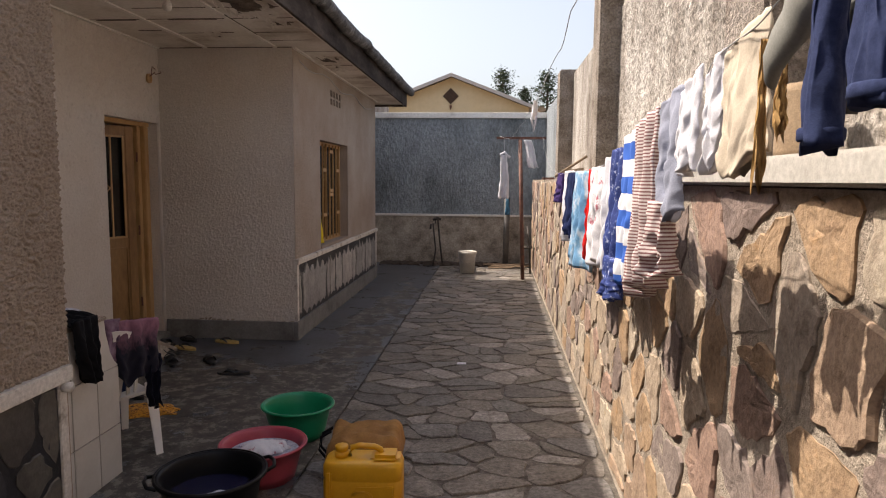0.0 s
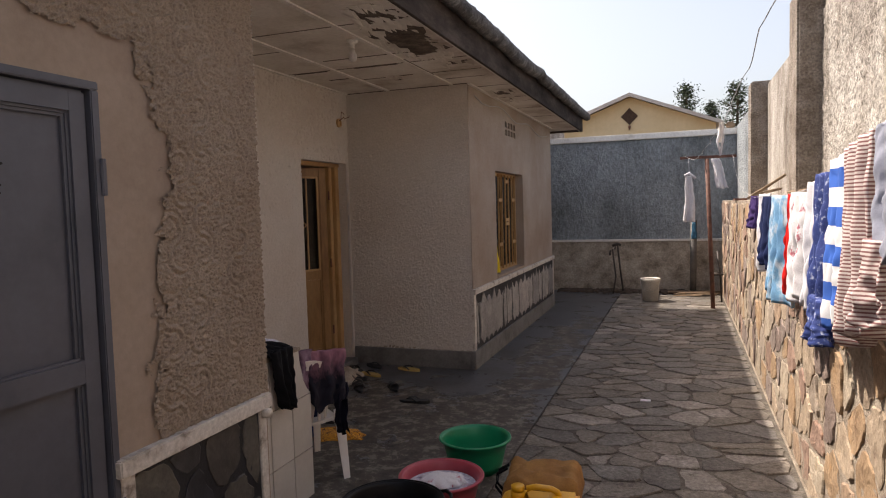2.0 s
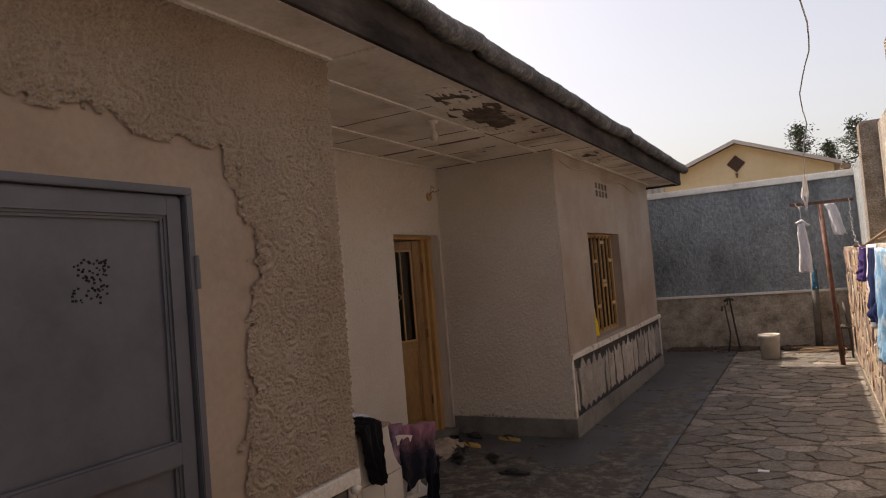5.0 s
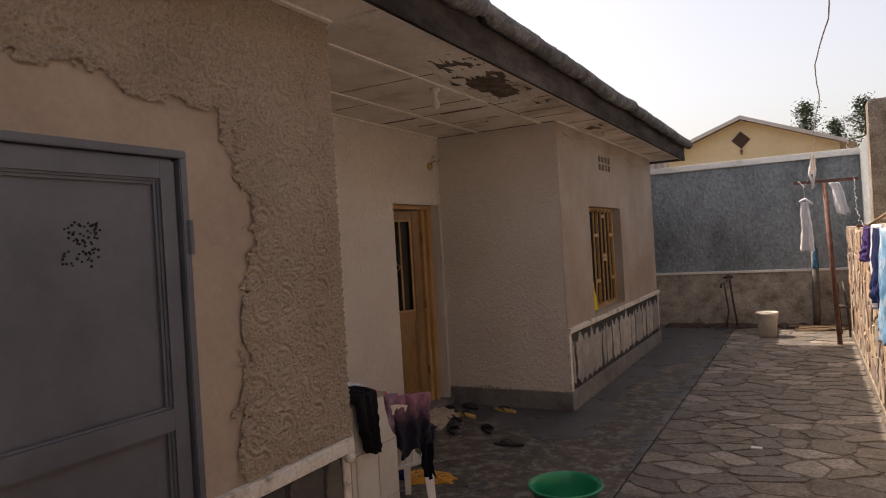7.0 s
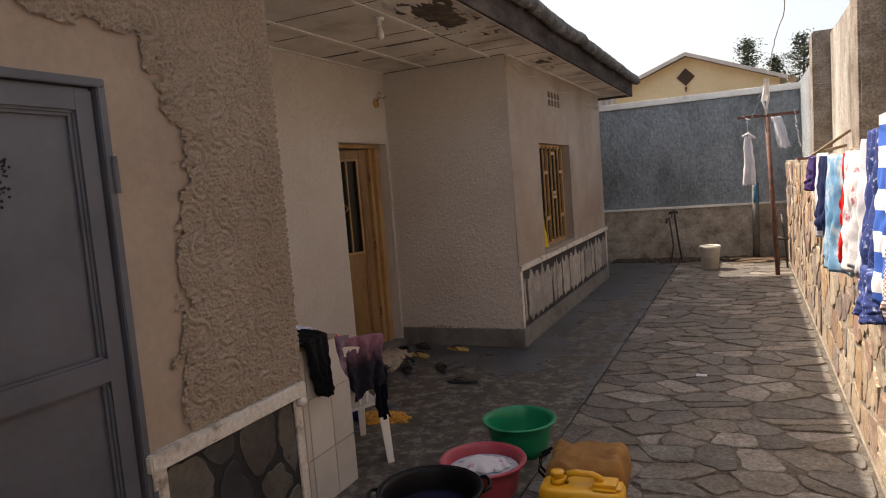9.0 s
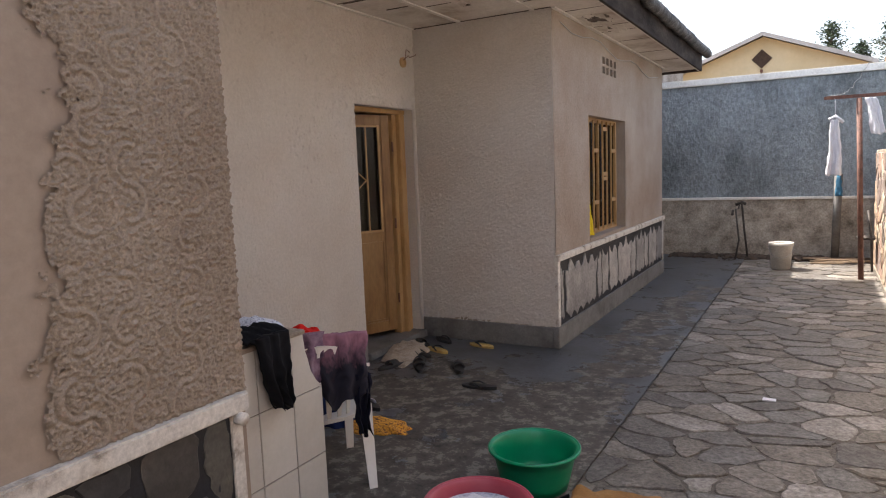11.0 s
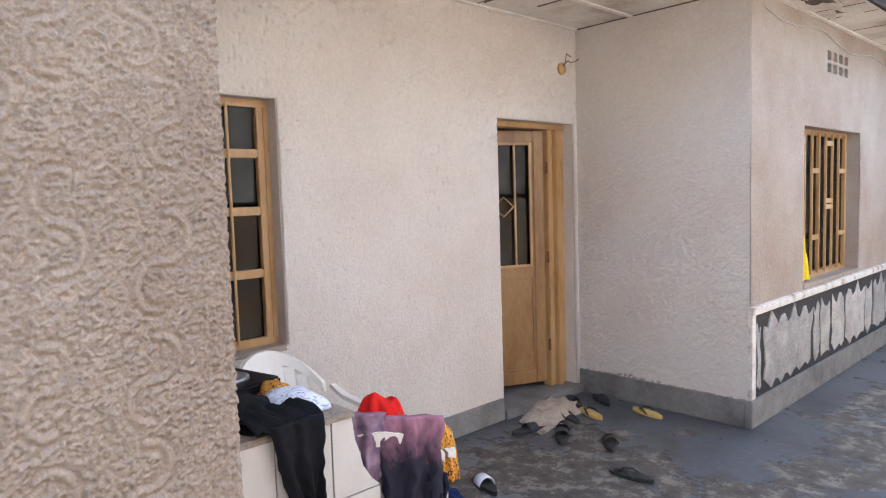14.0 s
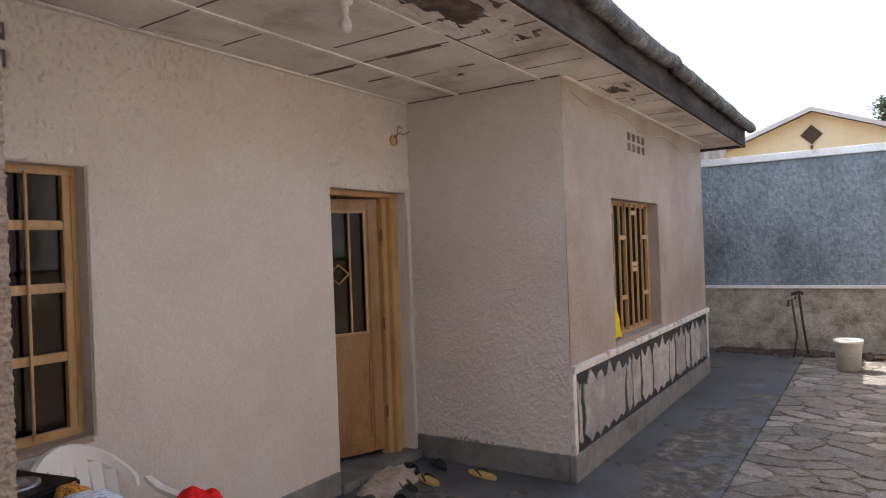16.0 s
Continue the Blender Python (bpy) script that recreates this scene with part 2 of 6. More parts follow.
def worn_floor():
    """Blue-grey floor paint, scuffed away to brown cement where people walk and wash."""
    m = material("slab_painted_worn", [(0.040, 0.038, 0.038), (0.066, 0.068, 0.075), (0.086, 0.092, 0.106)], 2.3, 0.36, 22, 0.3, 0.003, contrast=0.3, spread=0.12, middle=0.46, detail=12, coarse=0.7)
    n, l = m.node_tree.nodes, m.node_tree.links
    bsdf = n["Principled BSDF"]
    paint = bsdf.inputs["Base Color"].links[0].from_socket
    geo = n.new("ShaderNodeNewGeometry")

    def noise_tex(scale, detail, rough):
        t = n.new("ShaderNodeTexNoise")
        t.inputs["Scale"].default_value, t.inputs["Detail"].default_value, t.inputs["Roughness"].default_value = scale, detail, rough
        l.new(geo.outputs["Position"], t.inputs["Vector"])
        return t.outputs[0]

    def ramp(src, stops):
        r = n.new("ShaderNodeValToRGB")
        e = r.color_ramp.elements
        for k, (at, c) in enumerate(stops):
            if k < 2:
                e[k].position, e[k].color = at, (*c, 1)
            else:
                e.new(at).color = (*c, 1)
        l.new(src, r.inputs[0])
        return r.outputs[0]

    def zone(cx, cy, wx, wy, gain):
        mp = n.new("ShaderNodeMapping")
        mp.inputs["Location"].default_value = (-cx / wx, -cy / wy, 0)
        mp.inputs["Scale"].default_value = (1 / wx, 1 / wy, 0)
        l.new(geo.outputs["Position"], mp.inputs[0])
        ln = n.new("ShaderNodeVectorMath")
        ln.operation = "LENGTH"
        l.new(mp.outputs[0], ln.inputs[0])
        mr = n.new("ShaderNodeMapRange")
        mr.inputs["From Min"].default_value, mr.inputs["From Max"].default_value = 0.55, 1.15
        mr.inputs["To Min"].default_value, mr.inputs["To Max"].default_value = gain, 0
        l.new(ln.outputs["Value"], mr.inputs[0])
        return mr.outputs[0]

    total = noise_tex(2.6, 14, 0.72)
    for z in (zone(-1.75, 4.35, 1.35, 1.15, 0.165), zone(-1.2, 2.0, 1.0, 2.6, 0.17), zone(-1.16, 6.9, 0.36, 3.6, 0.15), zone(-2.4, 5.2, 0.9, 0.5, 0.08)):
        add = n.new("ShaderNodeMath")
        l.new(total, add.inputs[0])
        l.new(z, add.inputs[1])
        total = add.outputs[0]
    worn = n.new("ShaderNodeMapRange")
    worn.inputs["From Min"].default_value, worn.inputs["From Max"].default_value = 0.598, 0.612
    l.new(total, worn.inputs[0])
    bare = ramp(noise_tex(7.5, 12, 0.78), [(0.38, (0.026, 0.022, 0.019)), (0.44, (0.058, 0.048, 0.040)), (0.49, (0.068, 0.057, 0.047)), (0.53, (0.084, 0.071, 0.058)), (0.545, (0.155, 0.136, 0.114)), (0.60, (0.175, 0.158, 0.135))])
    mix = n.new("ShaderNodeMix")
    mix.data_type = "RGBA"
    l.new(worn.outputs[0], mix.inputs["Factor"])
    l.new(paint, mix.inputs["A"])
    l.new(bare, mix.inputs["B"])
    l.new(mix.outputs["Result"], bsdf.inputs["Base Color"])
    ro = n.new("ShaderNodeMapRange")
    ro.inputs["To Min"].default_value, ro.inputs["To Max"].default_value = 0.36, 0.75
    l.new(worn.outputs[0], ro.inputs[0])
    l.new(ro.outputs[0], bsdf.inputs["Roughness"])
    old = bsdf.inputs["Normal"].links[0].from_socket
    b = n.new("ShaderNodeBump")
    b.inputs["Strength"].default_value, b.inputs["Distance"].default_value = 0.7, 0.003
    b.invert = True
    l.new(worn.outputs[0], b.inputs["Height"])
    l.new(old, b.inputs["Normal"])
    l.new(b.outputs[0], bsdf.inputs["Normal"])
    return m


SLABM = worn_floor()
EARTH = material("packed_earth", [(0.12, 0.08, 0.05), (0.20, 0.14, 0.09)], 2, 0.95, 30, 0.8, 0.02)
RUBBLE = material("brown_rubble", [(0.05, 0.035, 0.025), (0.13, 0.09, 0.065)], 12, 0.95, 60, 0.8, 0.01, vary=0.3)
RUST = material("rusty_steel", [(0.07, 0.03, 0.02), (0.16, 0.07, 0.05), (0.20, 0.10, 0.07)], 10, 0.7, 80, 0.4, 0.002)
DARKIRON = material("dark_weathered_iron", [(0.030, 0.024, 0.020), (0.065, 0.052, 0.045)], 10, 0.7, 80, 0.4, 0.002)
# Brighter than the other white trim: sunlight on the capping is put into its colour.
CAPPAINT = material("cream_capping_sun_in_colour", [(0.50, 0.47, 0.42), (0.76, 0.73, 0.68), (0.82, 0.80, 0.75)], 4, 0.85, 50, 0.4, 0.004, contrast=0.2, middle=0.42)
GREYPOLE = material("grey_post", [(0.08, 0.075, 0.07), (0.14, 0.13, 0.125)], 8, 0.7, 60, 0.3, 0.002)
BUCKETM = material("dirty_white_bucket", [(0.60, 0.56, 0.50), (0.74, 0.71, 0.66)], 6, 0.5, 60, 0.05, 0.001)
GREENP = material("green_plastic", [(0.0, 0.20, 0.09), (0.0, 0.26, 0.12)], 5, 0.32, 60, 0.03, 0.001, contrast=0.05)
PINKP = material("pink_plastic", [(0.36, 0.05, 0.075), (0.42, 0.07, 0.10)], 5, 0.35, 60, 0.03, 0.001, contrast=0.05)
BLACKP = material("black_plastic", [(0.005, 0.005, 0.006), (0.009, 0.009, 0.011)], 5, 0.42, 60, 0.03, 0.001, spec=0.2)
YELLOWP = material("yellow_plastic", [(0.62, 0.30, 0.01), (0.72, 0.38, 0.015)], 6, 0.38, 60, 0.04, 0.001, contrast=0.06)
WATER = material("soapy_water", [(0.20, 0.22, 0.34), (0.62, 0.64, 0.74), (0.75, 0.76, 0.82)], 22, 0.25, 90, 0.8, 0.01, contrast=0.3)
DARKWATER = material("dark_wash_water", [(0.01, 0.01, 0.03), (0.02, 0.02, 0.05)], 6, 0.08, 60, 0.1, 0.002, spec=0.6)
SACK = material("woven_sack", [(0.22, 0.15, 0.09), (0.32, 0.23, 0.14)], 8, 0.9, 120, 0.6, 0.003)
TANBAG = material("tan_canvas", [(0.22, 0.10, 0.025), (0.36, 0.18, 0.05)], 8, 0.85, 160, 0.5, 0.002)
CREAMH = material("cream_house_paint", [(0.56, 0.46, 0.28), (0.64, 0.54, 0.36)], 0.8, 0.9, 6, 0.1, 0.01, contrast=0.06)
HOUSEROOF = material("pale_roof_edge", [(0.42, 0.40, 0.38), (0.52, 0.50, 0.48)], 2, 0.8)
BROWNVENT = material("brown_vent_block", [(0.045, 0.028, 0.02), (0.08, 0.05, 0.035)], 12, 0.9, 40, 0.5, 0.01)
TREELEAF = material("dark_foliage", [(0.02, 0.035, 0.018), (0.04, 0.065, 0.03)], 3, 0.8, 20, 0.3, 0.01, vary=0.35, island=True)
BARK = material("bark", [(0.06, 0.045, 0.03), (0.11, 0.08, 0.06)], 6, 0.95)
WIREM = material("grey_wire", [(0.34, 0.34, 0.35), (0.45, 0.45, 0.46)], 6, 0.6, bump=0)
BULBM = material("frosted_bulb", [(0.55, 0.52, 0.50), (0.62, 0.60, 0.58)], 8, 0.3, bump=0)
WOOD = material("grey_wood_scrap", [(0.16, 0.11, 0.07), (0.28, 0.20, 0.13)], 6, 0.85, 60, 0.4, 0.003)
MAT = material("shaggy_beige_mat", [(0.30, 0.23, 0.17), (0.52, 0.43, 0.34), (0.60, 0.52, 0.43)], 12, 0.98, 140, 1.0, 0.012, contrast=0.4)
BLACKRUB = material("black_rubber", [(0.012, 0.012, 0.013), (0.03, 0.03, 0.032)], 10, 0.6)
YELLOWRUB = material("yellow_rubber", [(0.50, 0.33, 0.10), (0.60, 0.42, 0.14)], 10, 0.6)
STEEL = material("dull_steel", [(0.25, 0.25, 0.26), (0.40, 0.40, 0.41)], 8, 0.35, 60, 0.1, 0.001, metal=0.8)
# Near-black room walls: the shade indoors is put into this colour.
INTERIOR = material("room_wall_dark_for_shade", [(0.06, 0.05, 0.04), (0.09, 0.075, 0.06)], 2, 0.9)
CURTAIN = material("patterned_curtain", [(0.10, 0.05, 0.025), (0.30, 0.16, 0.07), (0.34, 0.31, 0.30)], 6, 0.9, 100, 0.2, 0.002, stretch=(1, 1, 0.12), spread=0.1)


def cloth(name, a, b=None, scale=14):
    return material(name, [a, b or tuple(min(1, c * 1.15) for c in a)], scale, 0.92, 260, 0.35, 0.0015, contrast=0.12, spec=0.15)


C_WHITE, C_CREAM = cloth("white_cotton", (0.60, 0.60, 0.65)), cloth("cream_cotton", (0.52, 0.45, 0.36))
C_NAVY, C_JEANS = cloth("navy_cotton", (0.012, 0.02, 0.07)), cloth("dark_jersey", (0.020, 0.028, 0.075), (0.038, 0.052, 0.12), 60)
C_LBLUE = material("tie_dyed_blue", [(0.62, 0.68, 0.75), (0.16, 0.36, 0.58), (0.10, 0.26, 0.48)], 7, 0.92, 200, 0.3, 0.001, spread=0.12)
C_GREY, C_DGREY = cloth("grey_blue_cotton", (0.30, 0.32, 0.40)), cloth("dark_grey_cotton", (0.10, 0.10, 0.10))
C_PURPLE, C_BLACK = cloth("purple_cotton", (0.05, 0.03, 0.12)), cloth("black_cotton", (0.008, 0.008, 0.010))
C_RED, C_TEAL = cloth("red_cotton", (0.55, 0.015, 0.012)), cloth("teal_denim", (0.04, 0.12, 0.20))
C_NAVYDOT = material("navy_flower_print", [(0.02, 0.04, 0.18), (0.03, 0.06, 0.24), (0.50, 0.55, 0.68)], 55, 0.9, 200, 0.2, 0.001, spread=0.1, middle=0.58)
C_FLORAL = material("pale_flower_print", [(0.40, 0.12, 0.16), (0.66, 0.64, 0.68), (0.70, 0.69, 0.72)], 22, 0.9, 200, 0.2, 0.001, spread=0.07, middle=0.40)
C_STRIPE = striped("blue_white_stripe", (0.72, 0.73, 0.76), (0.03, 0.12, 0.50), 0.105, 0.5)
C_FINE = striped("fine_maroon_stripe", (0.58, 0.52, 0.50), (0.20, 0.09, 0.09), 0.009, 0.45)
C_ORANGE = cloth("orange_trim", (0.36, 0.22, 0.09))
C_MAUVE = material("mauve_cotton", [(0.07, 0.04, 0.07), (0.19, 0.115, 0.17), (0.27, 0.19, 0.25)], 14, 0.9, 200, 0.3, 0.001, spread=0.16)
C_OMBRE = dipped("purple_ombre", (0.010, 0.009, 0.020), (0.27, 0.125, 0.175), 0.66, 0.82)
C_GOLD = striped("gold_print_cloth", (0.62, 0.28, 0.03), (0.05, 0.02, 0.015), 0.022, 0.30, "Y", noise_amount=0.14)
C_INK = cloth("ink_dark_cotton", (0.010, 0.010, 0.020))
C_THINSTRIPE = striped("white_cotton_grey_stripe", (0.62, 0.64, 0.72), (0.20, 0.22, 0.32), 0.030, 0.16, "X", noise_amount=0.1)
C_YELLOW = cloth("yellow_mesh", (0.62, 0.48, 0.03))


# ---- building helpers ----
LATTICE = np.random.RandomState(5).rand(256, 256)


def value_noise(u, v):
    """Smooth noise from 0 to 1 over arrays."""
    iu, iv = np.floor(u).astype(int), np.floor(v).astype(int)
    fu, fv = u - iu, v - iv
    fu, fv = fu * fu * (3 - 2 * fu), fv * fv * (3 - 2 * fv)
    a, b = LATTICE[iu % 256, iv % 256], LATTICE[(iu + 1) % 256, iv % 256]
    c, d = LATTICE[iu % 256, (iv + 1) % 256], LATTICE[(iu + 1) % 256, (iv + 1) % 256]
    return (a * (1 - fu) + b * fu) * (1 - fv) + (c * (1 - fu) + d * fu) * fv


def stipple(u, v, size, deep):
    """Flicked-on mortar: lumps and ridges of about that size."""
    w = value_noise(u / size / 2.2 + 31, v / size / 2.2)
    a = value_noise(u / size + 3 * w, v / size + 7 + 2 * w)
    b = value_noise(u / size * 2.1 + 11, v / size * 2.1)
    ridge = 1 - np.abs(2 * a - 1)
    return deep * (0.62 * ridge ** 2 + 0.38 * b)


def relief_sheet(name, place, u0, u1, v0, v1, step, height, keep, mat, parent):
    """A coat of render as real relief: a fine grid whose points stand height(u, v) proud."""
    nu, nv = int((u1 - u0) / step), int((v1 - v0) / step)
    U, V = np.meshgrid(np.linspace(u0, u1, nu + 1), np.linspace(v0, v1, nv + 1), indexing="ij")
    H = height(U, V)
    pts = np.stack(place(U, V, H), -1).reshape(-1, 3)
    cu, cv = (U[:-1, :-1] + U[1:, 1:]) / 2, (V[:-1, :-1] + V[1:, 1:]) / 2
    ok = keep(cu, cv)
    i, j = np.nonzero(ok)
    k = i * (nv + 1) + j
    quads = np.stack([k, k + nv + 1, k + nv + 2, k + 1], -1)
    me = bpy.data.meshes.new(name)
    me.from_pydata(pts.tolist(), [], quads.tolist())
    me.polygons.foreach_set("use_smooth", [True] * len(me.polygons))
    me.materials.append(mat)
    ob = new(name, me)
    ob.parent = parent
    return ob


def finish(bm, smooth=False):
    bmesh.ops.recalc_face_normals(bm, faces=bm.faces)
    if smooth:
        for f in bm.faces:
            f.smooth = True


def part(name, bm, mat, parent=None, label="", smooth=False, kind="", category=""):
    finish(bm, smooth)
    me = bpy.data.meshes.new(name)
    bm.to_mesh(me)
    bm.free()
    me.materials.append(mat)
    ob = new(name, me)
    if parent is not None:
        ob.parent = parent
    return tagged(ob, label, category, "", kind)


def box(bm, x0, x1, y0, y1, z0, z1, bevel=0.0):
    m = Matrix.Translation(((x0 + x1) / 2, (y0 + y1) / 2, (z0 + z1) / 2)) @ Matrix.Diagonal((abs(x1 - x0), abs(y1 - y0), abs(z1 - z0), 1))
    made = bmesh.ops.create_cube(bm, size=1.0, matrix=m)["verts"]
    if bevel:
        edges = list({e for v in made for e in v.link_edges})
        bmesh.ops.bevel(bm, geom=edges, offset=bevel, segments=2, affect="EDGES")


def boxes(*rows, bevel=0.0):
    bm = bmesh.new()
    for r in rows:
        box(bm, *r, bevel=bevel)
    return bm


def ring_mesh(bm, rings, closed=True, cap0=True, cap1=True):
    vs = [[bm.verts.new(p) for p in r] for r in rings]
    n = len(rings[0])
    for a, b in zip(vs, vs[1:]):
        for i in range(n if closed else n - 1):
            j = (i + 1) % n
            bm.faces.new((a[i], a[j], b[j], b[i]))
    if closed and cap0:
        bm.faces.new(vs[0])
    if closed and cap1:
        bm.faces.new(vs[-1][::-1])


def tube(bm, pts, r, n=8):
    """A round bar along points; r may be one radius or one a point."""
    pts = [Vector(p) for p in pts]
    rs = r if isinstance(r, (list, tuple)) else [r] * len(pts)
    rings = []
    for i, p in enumerate(pts):
        d = (pts[min(i + 1, len(pts) - 1)] - pts[max(i - 1, 0)]).normalized()
        side = d.cross(Vector((0.13, 0.21, 1)) if abs(d.z) < 0.9 else Vector((1, 0.1, 0))).normalized()
        up = side.cross(d)
        rings.append([p + rs[i] * (math.cos(a) * side + math.sin(a) * up) for a in (2 * math.pi * k / n for k in range(n))])
    ring_mesh(bm, rings)


def lathe(bm, profile, n=40, centre=(0, 0, 0), sx=1.0, sy=1.0):
    """A turned shape: (radius, height) from outside bottom round to inside bottom."""
    c = Vector(centre)
    rings = [[c + Vector((sx * r * math.cos(a), sy * r * math.sin(a), z)) for a in (2 * math.pi * k / n for k in range(n))] for r, z in profile]
    ring_mesh(bm, rings)


def empty(name, label, category, group="", at=(0, 0, 0), rz=0):
    ob = new(name)
    ob.matrix_basis = pose(*at, 0, 0, rz)
    ob.empty_display_size = 0.1
    return tagged(ob, label, category, group)


def wall_with_holes(plane, at, thick, u0, u1, z0, z1, holes):
    """A wall in the plane x=at or y=at, thick behind it, with rectangular openings (u0, u1, z0, z1) cut through."""
    us = sorted({u0, u1, *[h[0] for h in holes], *[h[1] for h in holes]})
    zs = sorted({z0, z1, *[h[2] for h in holes], *[h[3] for h in holes]})
    bm = bmesh.new()
    for a, b in zip(us, us[1:]):
        run = None
        for c, d in zip(zs, zs[1:]):
            solid = not any(h[0] <= (a + b) / 2 <= h[1] and h[2] <= (c + d) / 2 <= h[3] for h in holes)
            if solid:
                p, q = (a, b), (c, d)
                if plane == "x":
                    box(bm, min(at, at + thick), max(at, at + thick), *p, *q)
                else:
                    box(bm, *p, min(at, at + thick), max(at, at + thick), *q)
    bmesh.ops.remove_doubles(bm, verts=bm.verts, dist=0.0001)
    seen = {}
    for f in bm.faces:
        seen.setdefault(tuple(round(v, 4) for v in f.calc_center_median()), []).append(f)
    bmesh.ops.delete(bm, geom=[f for fs in seen.values() if len(fs) > 1 for f in fs], context="FACES")
    return bm


def clip_poly(poly, p, nrm):
    out = []
    for i in range(len(poly)):
        a, b = poly[i], poly[(i + 1) % len(poly)]
        da, db = (a - p) @ nrm, (b - p) @ nrm
        if da <= 0:
            out.append(a)
        if (da < 0 < db) or (db < 0 < da):
            out.append(a + (b - a) * (da / (da - db)))
    return out


def cells(u0, u1, v0, v1, su, sv, gap, rng, jitter=0.42):
    """Irregular stones that fill a rectangle: outlines with a joint between them."""
    nu, nv = max(1, round((u1 - u0) / su)), max(1, round((v1 - v0) / sv))
    du, dv = (u1 - u0) / nu, (v1 - v0) / nv
    pts = []
    for i in range(nu):
        for j in range(nv):
            off = 0.5 * (i % 2) * 0.6
            pts.append(((u0 + (i + 0.5 + rng.uniform(-jitter, jitter)) * du) / su, (v0 + (j + 0.5 + off - 0.15 + rng.uniform(-jitter, jitter)) * dv) / sv))
    pts = np.array(pts)
    out = []
    for k, c in enumerate(pts):
        d = ((pts - c) ** 2).sum(1)
        near = np.argsort(d)[1:22]
        poly = [np.array(q) for q in ((u0 / su, v0 / sv), (u1 / su, v0 / sv), (u1 / su, v1 / sv), (u0 / su, v1 / sv))]
        for m in near:
            n = pts[m] - c
            ln = np.linalg.norm(n)
            if ln < 1e-6:
                continue
            real = n * (1 / su, 1 / sv) / (ln)
            shift = gap / 2 * np.linalg.norm(real)
            poly = clip_poly(poly, (pts[m] + c) / 2 - n / ln * shift, n / ln)
            if len(poly) < 3:
                break
        if len(poly) < 3:
            continue
        real = [Vector((q[0] * su, q[1] * sv)) for q in poly]
        keep = [q for i, q in enumerate(real) if (q - real[i - 1]).length > 0.02]
        if len(keep) < 3:
            continue
        ring = []
        for i, q in enumerate(keep):
            w = keep[(i + 1) % len(keep)]
            ln = (w - q).length
            nrm = Vector(((w - q).y, -(w - q).x)).normalized()
            t0 = 0.16 if ln > 0.08 else 0.3
            ring.append(q.lerp(w, t0))
            if ln > 0.12:
                ring.append(q.lerp(w, 0.5) - nrm * rng.uniform(-0.012, 0.008))
            ring.append(q.lerp(w, 1 - t0))
        out.append(ring)
    return out


def stone_object(name, ring, place, height, mat, parent, rng, dome=0.3, tilt=0.0, rim=0.006):
    """One stone: place(u, v, h) lays it out; rounded rim, uneven face."""
    c = sum(ring, Vector((0, 0))) / len(ring)
    origin = Vector(place(c.x, c.y, 0))
    rim = min(rim, height * 0.6)
    tu, tv = rng.uniform(-tilt, tilt), rng.uniform(-tilt, tilt)

    def at(q, s, h):
        p = c + (q - c) * s
        return Vector(place(p.x, p.y, h + (p.x - c.x) * tu + (p.y - c.y) * tv)) - origin

    size = max((q - c).length for q in ring)
    s1 = 1 - rim / size * 1.4
    verts = [at(q, 1, -0.01) for q in ring] + [at(q, 1, height * 0.55) for q in ring] + [at(q, s1, height * rng.uniform(0.9, 1.05)) for q in ring]
    verts += [at(q, 0.5, height * (1 + dome * rng.uniform(-0.3, 1))) for q in ring] + [at(c, 1, height * (1 + dome * rng.uniform(0, 1)))]
    n, faces = len(ring), []
    for r in range(3):
        for i in range(n):
            j = (i + 1) % n
            faces.append((r * n + i, r * n + j, (r + 1) * n + j, (r + 1) * n + i))
    faces += [(3 * n + i, 3 * n + (i + 1) % n, 4 * n) for i in range(n)]
    bm = bmesh.new()
    vs = [bm.verts.new(v) for v in verts]
    for f in faces:
        bm.faces.new([vs[i] for i in f])
    out = Vector(place(0, 0, 1)) - Vector(place(0, 0, 0))
    bm.normal_update()
    bm.faces.ensure_lookup_table()
    if bm.faces[-1].normal.dot(out) < 0:
        bmesh.ops.reverse_faces(bm, faces=bm.faces)
    me = bpy.data.meshes.new(name)
    bm.to_mesh(me)
    bm.free()
    me.materials.append(mat)
    ob = new(name, me)
    ob.location = origin
    ob.parent = parent
    return ob


